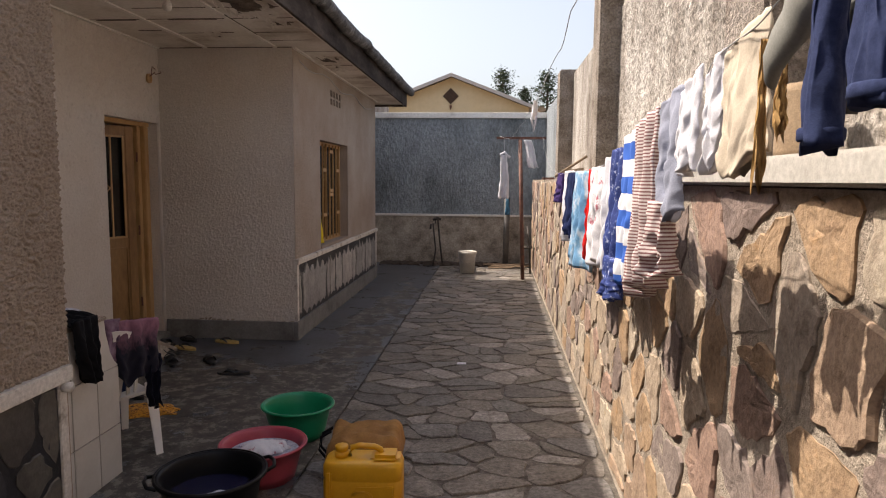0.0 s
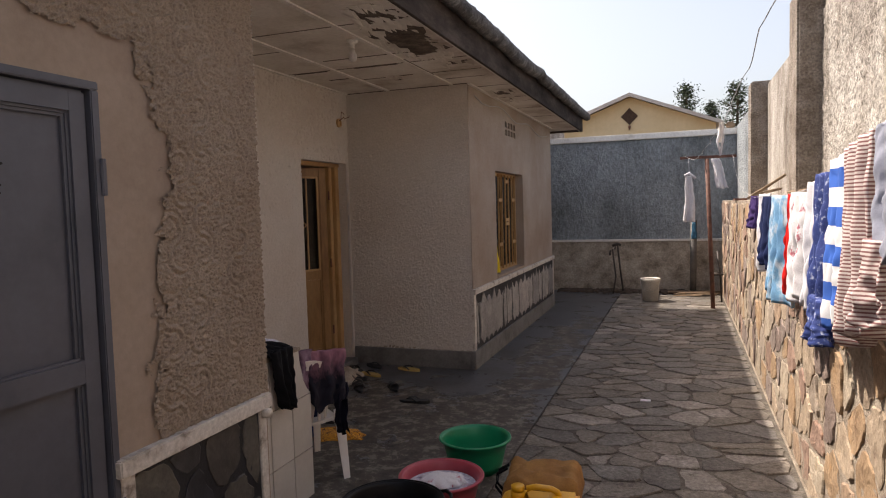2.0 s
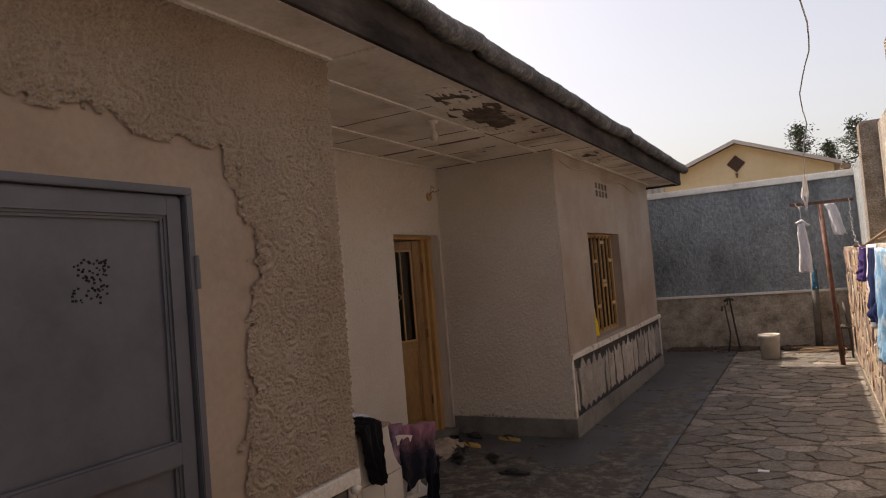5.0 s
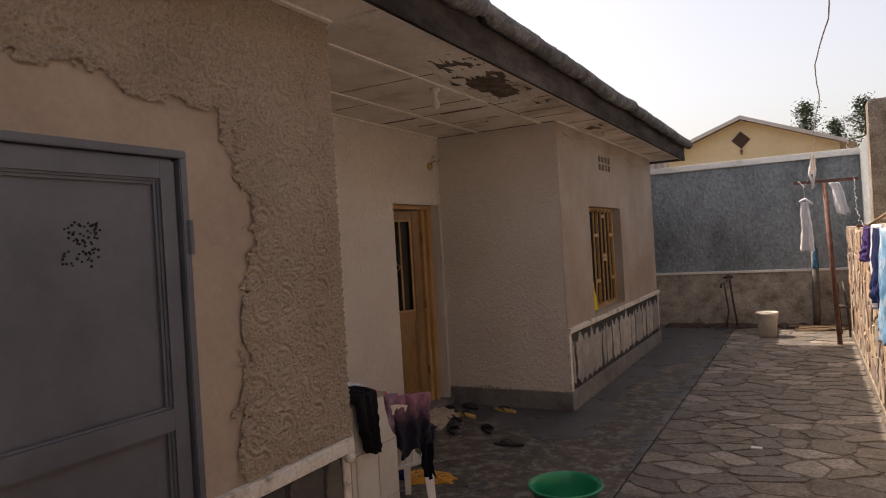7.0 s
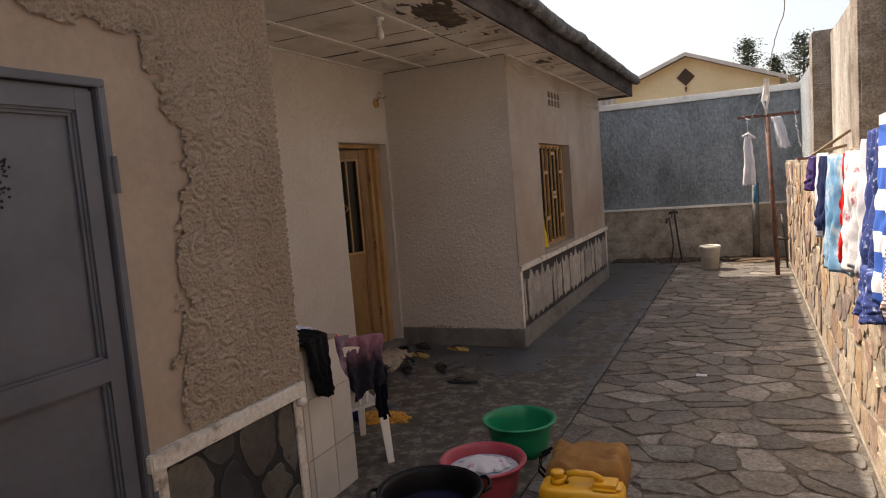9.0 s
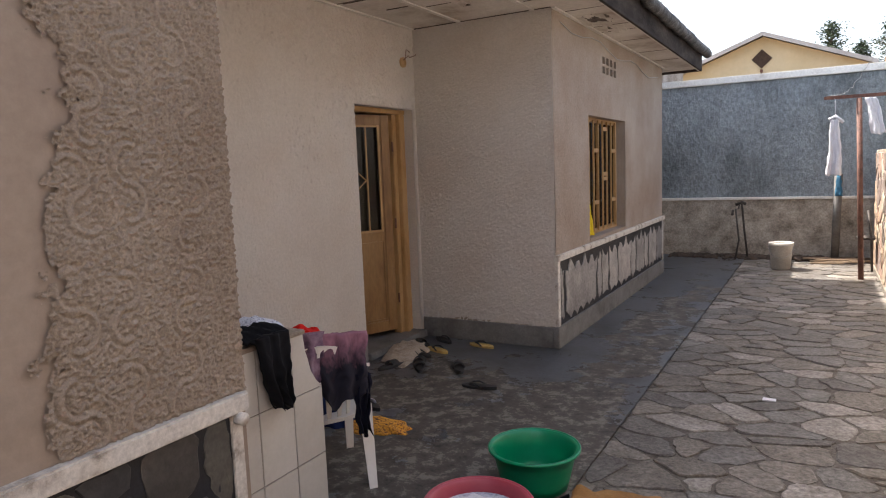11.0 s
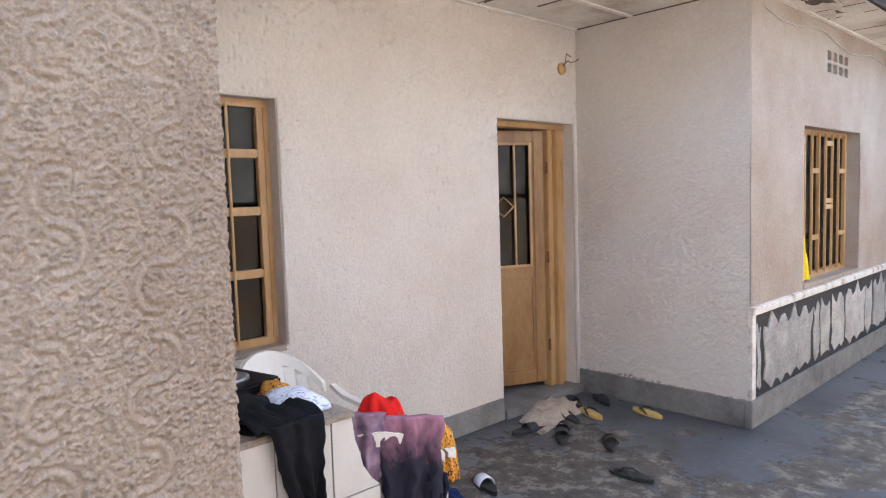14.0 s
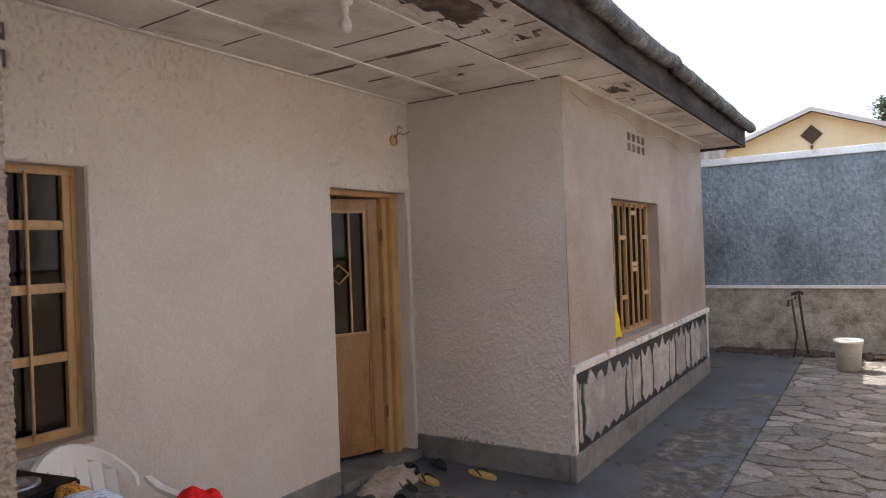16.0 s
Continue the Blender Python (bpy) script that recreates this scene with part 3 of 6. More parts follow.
def rock(name, ring, place, height, mat, parent, rng, ragged=0.012, lumps=0.006, step=0.035, hollow=0.0):
    """A split stone set nearly flush: a chipped outline and a broken, uneven face."""
    fine = []
    seed = rng.uniform(0, 90)
    for i, q in enumerate(ring):
        w = ring[(i + 1) % len(ring)]
        k = max(1, round((w - q).length / step))
        fine += [q.lerp(w, t / k) for t in range(k)]
    c = sum(fine, Vector((0, 0))) / len(fine)
    out = []
    for q in fine:
        d = (q - c).normalized()
        out.append(q + d * ragged * (1.3 * noise.noise((q.x * 14, q.y * 14, seed)) + 0.9 * noise.noise((q.x * 41, q.y * 41, seed)) - 0.25))
    origin = Vector(place(c.x, c.y, 0))
    tu, tv = rng.uniform(-0.03, 0.03), rng.uniform(-0.03, 0.03)
    verts, n = [], len(out)
    for s, h in ((1.0, -0.012), (1.0, 0.55), (0.955, 1.0), (0.78, 1.0), (0.5, 1.0), (0.25, 1.0)):
        for q in out:
            p = c + (q - c) * s
            face = lumps * (noise.noise((p.x * 11, p.y * 11, seed)) + 0.6 * noise.noise((p.x * 31, p.y * 31, seed + 3))) + (p.x - c.x) * tu + (p.y - c.y) * tv
            z = h if h < 0 else height * h + (face if s < 0.99 else 0) - hollow * max(0, 1 - s)
            verts.append(Vector(place(p.x, p.y, z)) - origin)
    verts.append(Vector(place(c.x, c.y, height - hollow)) - origin)
    faces = [(r * n + i, r * n + (i + 1) % n, (r + 1) * n + (i + 1) % n, (r + 1) * n + i) for r in range(5) for i in range(n)]
    faces += [(5 * n + i, 5 * n + (i + 1) % n, 6 * n) for i in range(n)]
    out_way = Vector(place(0, 0, 1)) - Vector(place(0, 0, 0))
    a, b, d = (verts[k] for k in faces[-1])
    if (b - a).cross(d - a).dot(out_way) < 0:
        faces = [f[::-1] for f in faces]
    me = bpy.data.meshes.new(name)
    me.from_pydata([v[:] for v in verts], [], faces)
    me.materials.append(mat)
    ob = new(name, me)
    ob.location = origin
    ob.parent = parent
    return ob


def structure(name, bm, mat, label="", parent=None):
    return part(name, bm, mat, parent, label, kind="" if parent else "structure")


def slab_ring(u0, u1, v0, v1, rng, wave=0.042):
    """The outline of a tall slab: wandering sides, a scalloped top and foot."""
    ring = []
    side = lambda v, s: 0.75 * wave * noise.noise((v * 6, s * 9, 0))
    n = max(3, int((u1 - u0) / 0.06))
    for i in range(n + 1):
        ring.append(Vector((u0 + (u1 - u0) * i / n, v0 + abs(wave * 0.7 * math.sin(i * 1.0 + u0 * 7)) + (0.03 if i in (0, n) else 0))))
    for i in range(1, 6):
        v = v0 + (v1 - v0) * i / 6
        ring.append(Vector((u1 + side(v, u1), v)))
    for i in range(n + 1):
        ring.append(Vector((u1 - (u1 - u0) * i / n, v1 - abs(wave * 1.6 * math.sin(i * 0.9 + u0 * 5)) - (0.04 if i in (0, n) else 0))))
    for i in range(1, 6):
        v = v1 - (v1 - v0) * i / 6
        ring.append(Vector((u0 + side(v, u0) + 0.0, v)))
    return ring


# ---- ground and large structure ----
XM, XW, XN, XR, XU = -3.145, -1.79, -1.742, 0.865, 1.12      # main wall, wing, near block, stone wall, upper wall
YC, YW, YE, YB = 2.66, 6.27, 10.65, 12.75                   # near block's corner, wing's two ends, blue wall
CEIL, EAVE = 2.87, -1.36

structure("ground", boxes((-150, 150, -150, 250, -0.4, -0.06)), EARTH, "bare brown earth")
structure("floor_slab", boxes((XM - 0.02, -0.86, -4.5, 12.62, -0.058, 0.0)), SLABM, "worn grey-painted concrete floor with bare patches")
paving = structure("paving", boxes((-0.858, XR + 0.1, -4.5, 12.62, -0.058, -0.014)), JOINT, "path of irregular flat grey-brown stones")
structure("slab_edge", boxes((-0.90, -0.852, -4.5, 12.0, 0.0, 0.006), bevel=0.002), SLABM, "narrow cement edge of the floor")

vents = [(7.73 + 0.14 * i, 7.825 + 0.14 * i, z, z + 0.072) for i in range(4) for z in (2.495, 2.59)]
mvents = [(3.12 + 0.12 * i, 3.17 + 0.12 * i, z, z + 0.08) for i in range(2) for z in (2.55, 2.67)]
DOOR = (5.33, 6.22, 0.06, 2.14)
WIN = (2.62, 3.62, 0.84, 2.14)
WWIN = (7.24, 8.62, 0.85, 2.05)
structure("wall_main", wall_with_holes("x", XM, -0.2, YC - 0.2, YW, 0.0, CEIL, [DOOR, WIN, *mvents]), STUCCO_PALE, "pale stippled house wall")
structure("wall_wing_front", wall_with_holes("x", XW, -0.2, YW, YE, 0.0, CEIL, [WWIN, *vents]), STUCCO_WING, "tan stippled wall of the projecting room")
structure("wall_wing_side", boxes((-6.5, XW - 0.2, YW, YW + 0.2, 0.0, CEIL), (-6.5, XW - 0.001, YW - 0.005, YW - 0.0005, 0.0, CEIL)), STUCCO_PALE, "pale stippled side wall of the projecting room")
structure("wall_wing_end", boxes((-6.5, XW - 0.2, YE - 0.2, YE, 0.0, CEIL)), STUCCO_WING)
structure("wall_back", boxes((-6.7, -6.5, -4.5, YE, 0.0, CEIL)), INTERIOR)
structure("wall_near_side", boxes((XM - 0.2, XN - 0.2, YC - 0.2, YC, 0.0, CEIL)), STUCCO_PALE)
GD = (0.80, 1.74, 0.02, 2.128)
structure("wall_near_front", wall_with_holes("x", XN, -0.2, -4.5, YC, 0.0, CEIL, [GD]), PLASTER, "smooth tan plaster wall beside the grey door")
structure("wall_south", boxes((-6.7, XU + 0.3, -4.7, -4.5, 0.0, 2.9)), RENDERWALL)
structure("inner_floor", boxes((-6.5, XM - 0.2, -4.5, 10.4, -0.05, 0.06), (XM - 0.199, XW - 0.21, YW + 0.21, 10.4, -0.05, 0.06)), GREYPAINT)
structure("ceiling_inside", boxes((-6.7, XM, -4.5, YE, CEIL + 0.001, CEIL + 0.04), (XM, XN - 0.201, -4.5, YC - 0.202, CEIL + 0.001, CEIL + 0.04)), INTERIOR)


def plate(outline, x, thick):
    bm = bmesh.new()
    ring_mesh(bm, [[(x, y, z) for y, z in outline], [(x + thick, y, z) for y, z in outline]])
    return bm


# the rough coat over the smooth plaster, with a torn edge
rng = random.Random(3)
edge = [(-4.703, 2.40), (0.9, 2.38), (1.21, 2.36), (1.39, 2.38), (1.48, 2.33), (1.60, 2.31), (1.71, 2.32), (1.90, 2.30), (1.94, 2.19), (2.0, 2.10), (2.06, 1.98), (2.07, 1.80), (2.02, 1.64), (1.98, 1.50), (1.97, 1.27), (1.93, 1.05), (1.93, 0.9), (1.92, 0.77)]
torn = []
for (a, b), (c, d) in zip(edge, edge[1:]):
    k = max(1, int(math.hypot(c - a, d - b) / 0.03))
    torn += [(a + (c - a) * i / k + rng.uniform(-0.012, 0.012), b + (d - b) * i / k + rng.uniform(-0.012, 0.012)) for i in range(k)]
coat = structure("rough_coat", plate([(-4.4, 2.42), (0.85, 2.42), (0.85, CEIL - 0.01), (-4.4, CEIL - 0.01)], XN - 0.003, 0.009), STUCCO,
                 "thick stippled coat with pressed curls and a torn edge")
curls = [(2.26, 2.03), (2.45, 2.07), (2.13, 1.8), (2.51, 1.81), (2.25, 1.57), (2.08, 1.54), (2.48, 1.46), (2.04, 1.2), (2.20, 1.18), (2.44, 1.16), (2.03, 0.88), (2.21, 0.88), (2.40, 0.88), (1.50, 2.48), (1.74, 2.6), (1.95, 2.68), (1.93, 2.42), (2.19, 2.42), (2.32, 2.33), (2.50, 2.40), (1.27, 2.55), (2.2, 2.7), (2.45, 2.68), (1.02, 2.48), (0.8, 2.6)]
outline = np.array([(-9, 2.4), *torn, (1.92, 0.0), (9, 0.0), (9, 9), (-9, 9)])
curl_lines = []
for k, (y, z) in enumerate(curls):
    # a pressed S: two open arcs, one bulging each way
    size, turn, flip = rng.uniform(0.105, 0.13), rng.uniform(-0.35, 0.35), -1 if k % 3 == 1 else 1
    a = np.linspace(-0.55 * math.pi, 0.62 * math.pi, 26)
    top = np.stack([0.40 * np.cos(a), 0.5 + 0.5 * np.sin(a)], -1)[::-1]
    a = np.linspace(0.45 * math.pi, -0.62 * math.pi, 26)
    low = np.stack([-0.40 * np.cos(a), -0.5 + 0.5 * np.sin(a)], -1)
    c = np.concatenate([top, low]) * size
    c[:, 0] *= flip * 1.05
    c = np.stack([c[:, 0] * math.cos(turn) - c[:, 1] * math.sin(turn), c[:, 0] * math.sin(turn) + c[:, 1] * math.cos(turn)], -1)
    curl_lines.append(c + (y, z))


def inside(u, v):
    u = u + 0.085 * (value_noise(u * 17, v * 17) - 0.5) + 0.06 * (value_noise(u * 48, v * 48) - 0.5) + 0.03 * (value_noise(u * 120, v * 120) - 0.5)
    v = v + 0.05 * (value_noise(u * 25 + 40, v * 25) - 0.5)
    hit = np.zeros(u.shape, bool)
    for (a, b), (c, d) in zip(outline, np.roll(outline, -1, 0)):
        if b != d:
            cross = ((b > v) != (d > v)) & (u < (c - a) * (v - b) / (d - b) + a)
            hit ^= cross
    return hit


def coat_height(u, v):
    p, q = 0.83 * u + 0.56 * v, 0.83 * v - 0.56 * u
    w = value_noise(p / 0.03 + 5, q / 0.03)
    a = value_noise(p / 0.0098 + 1.2 * w, q / 0.0078)
    b = value_noise(u / 0.0058 + 9, v / 0.0066 + w)
    h = 0.001 + 0.0150 * a ** 1.7 + 0.009 * b + 0.003 * value_noise(u * 26, v * 26)
    for ln in curl_lines:
        near = (np.abs(u - ln[:, 0].mean()) < 0.2) & (np.abs(v - ln[:, 1].mean()) < 0.2)
        uu, vv = u[near], v[near]
        d = np.sqrt(((uu[:, None] - ln[:, 0]) ** 2 + (vv[:, None] - ln[:, 1]) ** 2).min(1))
        d = d + 0.004 * (value_noise(uu * 40, vv * 40) - 0.5)
        rope, trough = np.exp(-(d / 0.0068) ** 2), np.exp(-((d - 0.016) / 0.006) ** 2)
        h[near] = h[near] * (1 - 0.9 * rope - 0.6 * trough) + 0.0165 * rope
    return h


relief_sheet("coat_relief", lambda u, v, h: (XN + h, u, v), 0.85, YC - 0.001, 0.772, CEIL - 0.005, 0.0032, coat_height, inside, STUCCO, coat)


def in_holes(u, v, holes):
    return np.any([(u > a - 0.004) & (u < b + 0.004) & (v > c - 0.004) & (v < d + 0.004) for a, b, c, d in holes], 0)


def wall_height(u, v):
    """Trowelled almost flat, with pits left open, most of them high up and by the door."""
    where = np.clip((v - 1.75) * 0.55 + (u - 4.2) * 0.10 + value_noise(u * 1.7, v * 1.7 + 9) - 0.45, 0, 1)
    pit = np.clip((value_noise(u / 0.017, v / 0.022) - (0.90 - 0.50 * where)) / 0.14, 0, 1)
    return 0.009 + 0.0022 * value_noise(u / 0.035, v / 0.05) + stipple(u, v, 0.016, 0.0022) - 0.010 * pit


def side_height(u, v):
    low = np.clip(1.25 - 0.42 * v + 0.8 * (value_noise(u * 2.2, v * 2.2 + 5) - 0.5), 0.25, 1)
    return 0.0015 + stipple(u, v * 0.62, 0.017, 0.0115) * low


relief_sheet("wall_relief", lambda u, v, h: (XM + h, u, v), YC + 0.002, YW - 0.006, 0.15, CEIL - 0.002, 0.0072, wall_height,
             lambda u, v: ~in_holes(u, v, [DOOR, WIN, *mvents]), STUCCO_PALE, bpy.data.objects["wall_main"])
relief_sheet("wall_relief", lambda u, v, h: (u, YW - 0.005 - h, v), XM + 0.004, XW - 0.001, 0.185, CEIL - 0.002, 0.0078, side_height,
             lambda u, v: u > -99, STUCCO_PALE, bpy.data.objects["wall_wing_side"])
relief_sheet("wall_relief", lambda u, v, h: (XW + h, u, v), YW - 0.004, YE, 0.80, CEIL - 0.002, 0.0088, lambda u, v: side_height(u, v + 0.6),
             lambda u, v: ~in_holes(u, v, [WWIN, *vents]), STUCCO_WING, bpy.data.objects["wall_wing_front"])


def dado(name, x, y0, y1, z0, z1, ledge_z, joint, label, y_gap=0.0):
    d = structure(name, boxes((x - 0.01, x + 0.012, y0 + 0.05, y1 - 0.05, z0, z1)), joint, label)
    part("dado_ledge", boxes((x - 0.01, x + 0.04, y0 - 0.03, y1 + 0.03, z1 + 0.001, ledge_z), bevel=0.006), TRIM, d, "chipped white ledge")
    part("dado_border", boxes((x - 0.01, x + 0.022, y0 - 0.012, y0 + 0.05, z0, z1), (x - 0.01, x + 0.022, y1 - 0.05, y1 + 0.005, z0, z1), bevel=0.003), TRIM, d, "white painted border")
    return d


wing_dado = dado("wing_dado", XW, YW, YE, 0.19, 0.76, 0.815, BLACKJOINT, "dado of grey slate slabs in black joints with a white border")
near_dado = dado("near_dado", XN, 1.745, YC - 0.04, 0.0, 0.70, 0.77, BLACKJOINT, "dado of dark slate slabs with a chipped white border")
structure("near_dado_south", boxes((XN - 0.01, XN + 0.02, -4.4, GD[0] - 0.08, 0.0, 0.765)), TRIM)
structure("wing_plinth", boxes((XW - 0.02, XW + 0.03, YW - 0.03, YE + 0.02, 0.0, 0.188), (XM + 0.02, XW - 0.022, YW - 0.03, YW + 0.01, 0.0, 0.185), bevel=0.004), GREYPAINT,
          "dark grey painted plinth with a broken top edge")
bm = bmesh.new()
for k in range(46):
    y = XM + 0.05 + k * 0.028
    h = 0.006 * rng.random() + (0.045 if k == 14 else 0.028 if k in (13, 15) else 0.012 if 10 < k < 24 else 0.003)
    box(bm, y, y + 0.029, YW - 0.012, YW + 0.002, 0.184, 0.186 + h)
part("plinth_break", bm, BRICKBED, bpy.data.objects["wing_plinth"], "broken plaster edge")
structure("main_plinth", boxes((XM - 0.01, XM + 0.035, YC, DOOR[0] - 0.02, 0.0, 0.155), bevel=0.005), GREYPAINT, "dark grey painted plinth")
structure("door_step", boxes((XM - 0.22, XM + 0.06, DOOR[0] - 0.02, DOOR[1] + 0.02, 0.0, 0.065), bevel=0.006), GREYPAINT, "low grey door step")

# ---- soffit and roof ----
bm = bmesh.new()
box(bm, XM, EAVE, YC, YW, CEIL, CEIL + 0.012)
box(bm, XW, EAVE, YW, YE + 0.5, CEIL, CEIL + 0.012)
box(bm, -6.5, XW, YE, YE + 0.5, CEIL, CEIL + 0.012)
box(bm, XN, EAVE, -4.5, YC, CEIL, CEIL + 0.012)
soffit = structure("ceiling_soffit", bm, SOFFIT, "water-stained board soffit with painted battens")
bm = bmesh.new()
for x in (-2.64, -1.95):
    box(bm, x - 0.018, x + 0.018, YC, YW - 0.02, CEIL - 0.010, CEIL + 0.004)
for a, b, c, d in ((XM + 0.012, XM + 0.045, YC, YW - 0.03), (XW + 0.002, XW + 0.035, YW - 0.002, YE + 0.03), (EAVE - 0.05, EAVE - 0.012, -4.5, YE + 0.49),
                   (XN + 0.012, XN + 0.045, -4.5, YC), (XN - 0.16, EAVE - 0.052, YC + 0.001, YC + 0.03)):
    box(bm, a, b, c, d, CEIL - 0.012, CEIL + 0.003)
part("soffit_batten", bm, BATTEN, soffit, "white painted battens", kind="stuff")
bm = bmesh.new()
for y in (3.9, 5.12, 7.3, 8.2, 9.1, 9.9):
    x0, x1 = (XM + 0.05, EAVE - 0.06) if y < YW else (XW + 0.05, EAVE - 0.06)
    box(bm, x0, x1, y - 0.005, y + 0.005, CEIL - 0.0025, CEIL + 0.003)
for a, b, c, d in ((-2.45, -2.05, 5.11, 5.15), (-2.9, -2.7, 5.5, 5.515), (-1.75, -1.5, 5.3, 5.36), (-3.05, -2.72, 5.125, 5.15), (-2.25, -2.1, 5.6, 5.615), (-2.35, -2.28, 5.75, 5.79)):
    box(bm, a, b, c, d, CEIL - 0.004, CEIL + 0.003)
for x0, x1, y in ((-2.55, -1.35, 4.78), (-1.9, -1.42, 5.12), (-1.93, -1.45, 5.62), (-1.9, -1.5, 5.95), (-2.6, -2.3, 5.62), (-3.0, -2.66, 4.35), (-1.75, -1.42, 6.5), (-1.77, -1.5, 6.85), (-1.76, -1.42, 7.6)):
    k = rng.uniform(0.2, 0.6)
    box(bm, x0, x0 + (x1 - x0) * k, y - 0.004, y + 0.005, CEIL - 0.0035, CEIL + 0.003)
    box(bm, x0 + (x1 - x0) * k, x1, y - 0.0015, y + 0.0015, CEIL - 0.003, CEIL + 0.003)
box(bm, XM + 0.03, XW, YW - 0.020, YW - 0.008, CEIL - 0.006, CEIL + 0.003)
box(bm, -1.931, -1.924, 5.0, 5.7, CEIL - 0.005, CEIL + 0.003)
box(bm, -2.668, -2.660, 5.15, 5.55, CEIL - 0.005, CEIL + 0.003)
part("soffit_crack", bm, ROT, soffit, "dark open joints", kind="stuff")
# rotten places: a ragged dark hollow with hanging flakes
bm = bmesh.new()
fl = bmesh.new()
for cx, cy, rx, ry in ((-1.66, 4.50, 0.20, 0.62), (-1.60, 5.30, 0.17, 0.05), (-1.62, 6.95, 0.13, 0.22), (-1.6, 7.45, 0.10, 0.09), (-1.6, 3.80, 0.15, 0.24), (-2.28, 5.62, 0.05, 0.02)):
    n = 72
    ring = []
    for i in range(n):
        a = 2 * math.pi * i / n
        k = 1 + 0.28 * noise.noise((2.2 * math.cos(a) + cy, 2.2 * math.sin(a), 1)) + 0.16 * noise.noise((7 * math.cos(a), 7 * math.sin(a) + cy, 4)) + rng.uniform(-0.04, 0.04)
        ring.append((cx + rx * k * math.cos(a), cy + ry * k * math.sin(a)))
    ring_mesh(bm, [[(x, y, CEIL - 0.003) for x, y in ring], [(x, y, CEIL + 0.002) for x, y in ring]])
    for i in range(int(60 * ry / 0.6) + 10):
        a = rng.uniform(0, 6.28)
        s = rng.uniform(0.72, 1.08)
        x, y = cx + rx * s * math.cos(a), cy + ry * s * math.sin(a)
        w, h, dz = rng.uniform(0.01, 0.05), rng.uniform(0.02, 0.08), rng.uniform(0.008, 0.035)
        vs = [fl.verts.new(p) for p in ((x - w, y - h, CEIL - 0.002), (x + w, y - h * rng.random(), CEIL - 0.004), (x + w * 0.7, y + h, CEIL - dz), (x - w * rng.random(), y + h * 0.7, CEIL - dz * 0.5))]
        fl.faces.new(vs)
part("rotten_board", bm, ROT, soffit, "rotten dark board", kind="stuff")
ob = part("peeling_flake", fl, SOFFIT, soffit, "hanging flakes of rotten board", kind="stuff")
ob.modifiers.new("thick", "SOLIDIFY").thickness = 0.003
# dark trough where the boards are gone
structure("fascia", boxes((EAVE - 0.008, EAVE + 0.02, -4.5, YE + 0.52, CEIL - 0.035, CEIL + 0.24), (-6.5, EAVE - 0.009, YE + 0.50, YE + 0.52, CEIL - 0.035, CEIL + 0.24), bevel=0.003), FASCIA,
          "dark weathered fascia board")
structure("soffit_edge", boxes((EAVE - 0.03, EAVE - 0.0095, -4.5, YE + 0.49, CEIL - 0.03, CEIL - 0.0121), bevel=0.002), BATTEN)


def roof_sheet():
    """Corrugated sheet with a sagging, mossy lip over the fascia."""
    bm = bmesh.new()
    ny = 460
    y0, y1 = -4.6, YE + 0.62
    lip = [(EAVE + 0.03, CEIL + 0.165), (EAVE + 0.085, CEIL + 0.15), (EAVE + 0.125, CEIL + 0.175), (EAVE + 0.135, CEIL + 0.215), (EAVE + 0.115, CEIL + 0.262), (EAVE + 0.075, CEIL + 0.295),
           (EAVE + 0.02, CEIL + 0.325), (EAVE - 0.3, CEIL + 0.41), (-3.0, CEIL + 0.84), (-5.0, CEIL + 1.38)]
    grid = []
    for j in range(ny + 1):
        y = y0 + (y1 - y0) * j / ny
        wave = 0.012 * math.sin(y * 2 * math.pi / 0.085)
        lift = 0.035 * noise.noise((y * 1.7, 3.1, 0)) + 0.018 * noise.noise((y * 7, 1.1, 0)) + (0.03 if abs((y + 0.3) % 1.9) < 0.12 else 0)
        row = []
        for i, (x, z) in enumerate(lip):
            k = max(0, 1 - i / 7.5)
            bulge = 0.022 * noise.noise((y * 1.9, 4 + 0.25 * i, 0)) + 0.014 * noise.noise((y * 8, i * 0.6, 2)) + 0.012 * noise.noise((y * 23, i * 1.7, 5))
            row.append(bm.verts.new((x + k * bulge, y, z + wave * (0.25 if i < 6 else 1 if i < 8 else 0.3) + lift * k)))
        grid.append(row)
    for a, b in zip(grid, grid[1:]):
        for i in range(len(lip) - 1):
            bm.faces.new((a[i], a[i + 1], b[i + 1], b[i]))
    return bm


bm = roof_sheet()
for f in bm.faces:
    f.smooth = True
ob = structure("roof", bm, ROOF, "corrugated roof sheets, grey and mossy at the edge")
ob.modifiers.new("thick", "SOLIDIFY").thickness = 0.008
structure("roof_back", boxes((-6.9, -5.0, -4.6, YE + 0.6, CEIL + 0.9, CEIL + 1.34)), ROOF)
structure("roof_end", plate([(YE + 0.515, CEIL + 0.17), (YE + 0.53, CEIL + 0.17), (YE + 0.53, CEIL + 0.2), (YE + 0.515, CEIL + 0.2)], -5, 3.6), ROOF)

# black boxes close the vents and stand in for the shade within
for y0, y1, z0, z1 in vents:
    part("vent_shade_box", boxes((XW - 0.12, XW - 0.045, y0 - 0.01, y1 + 0.01, z0 - 0.01, z1 + 0.01)), HOLE, bpy.data.objects["wall_wing_front"])

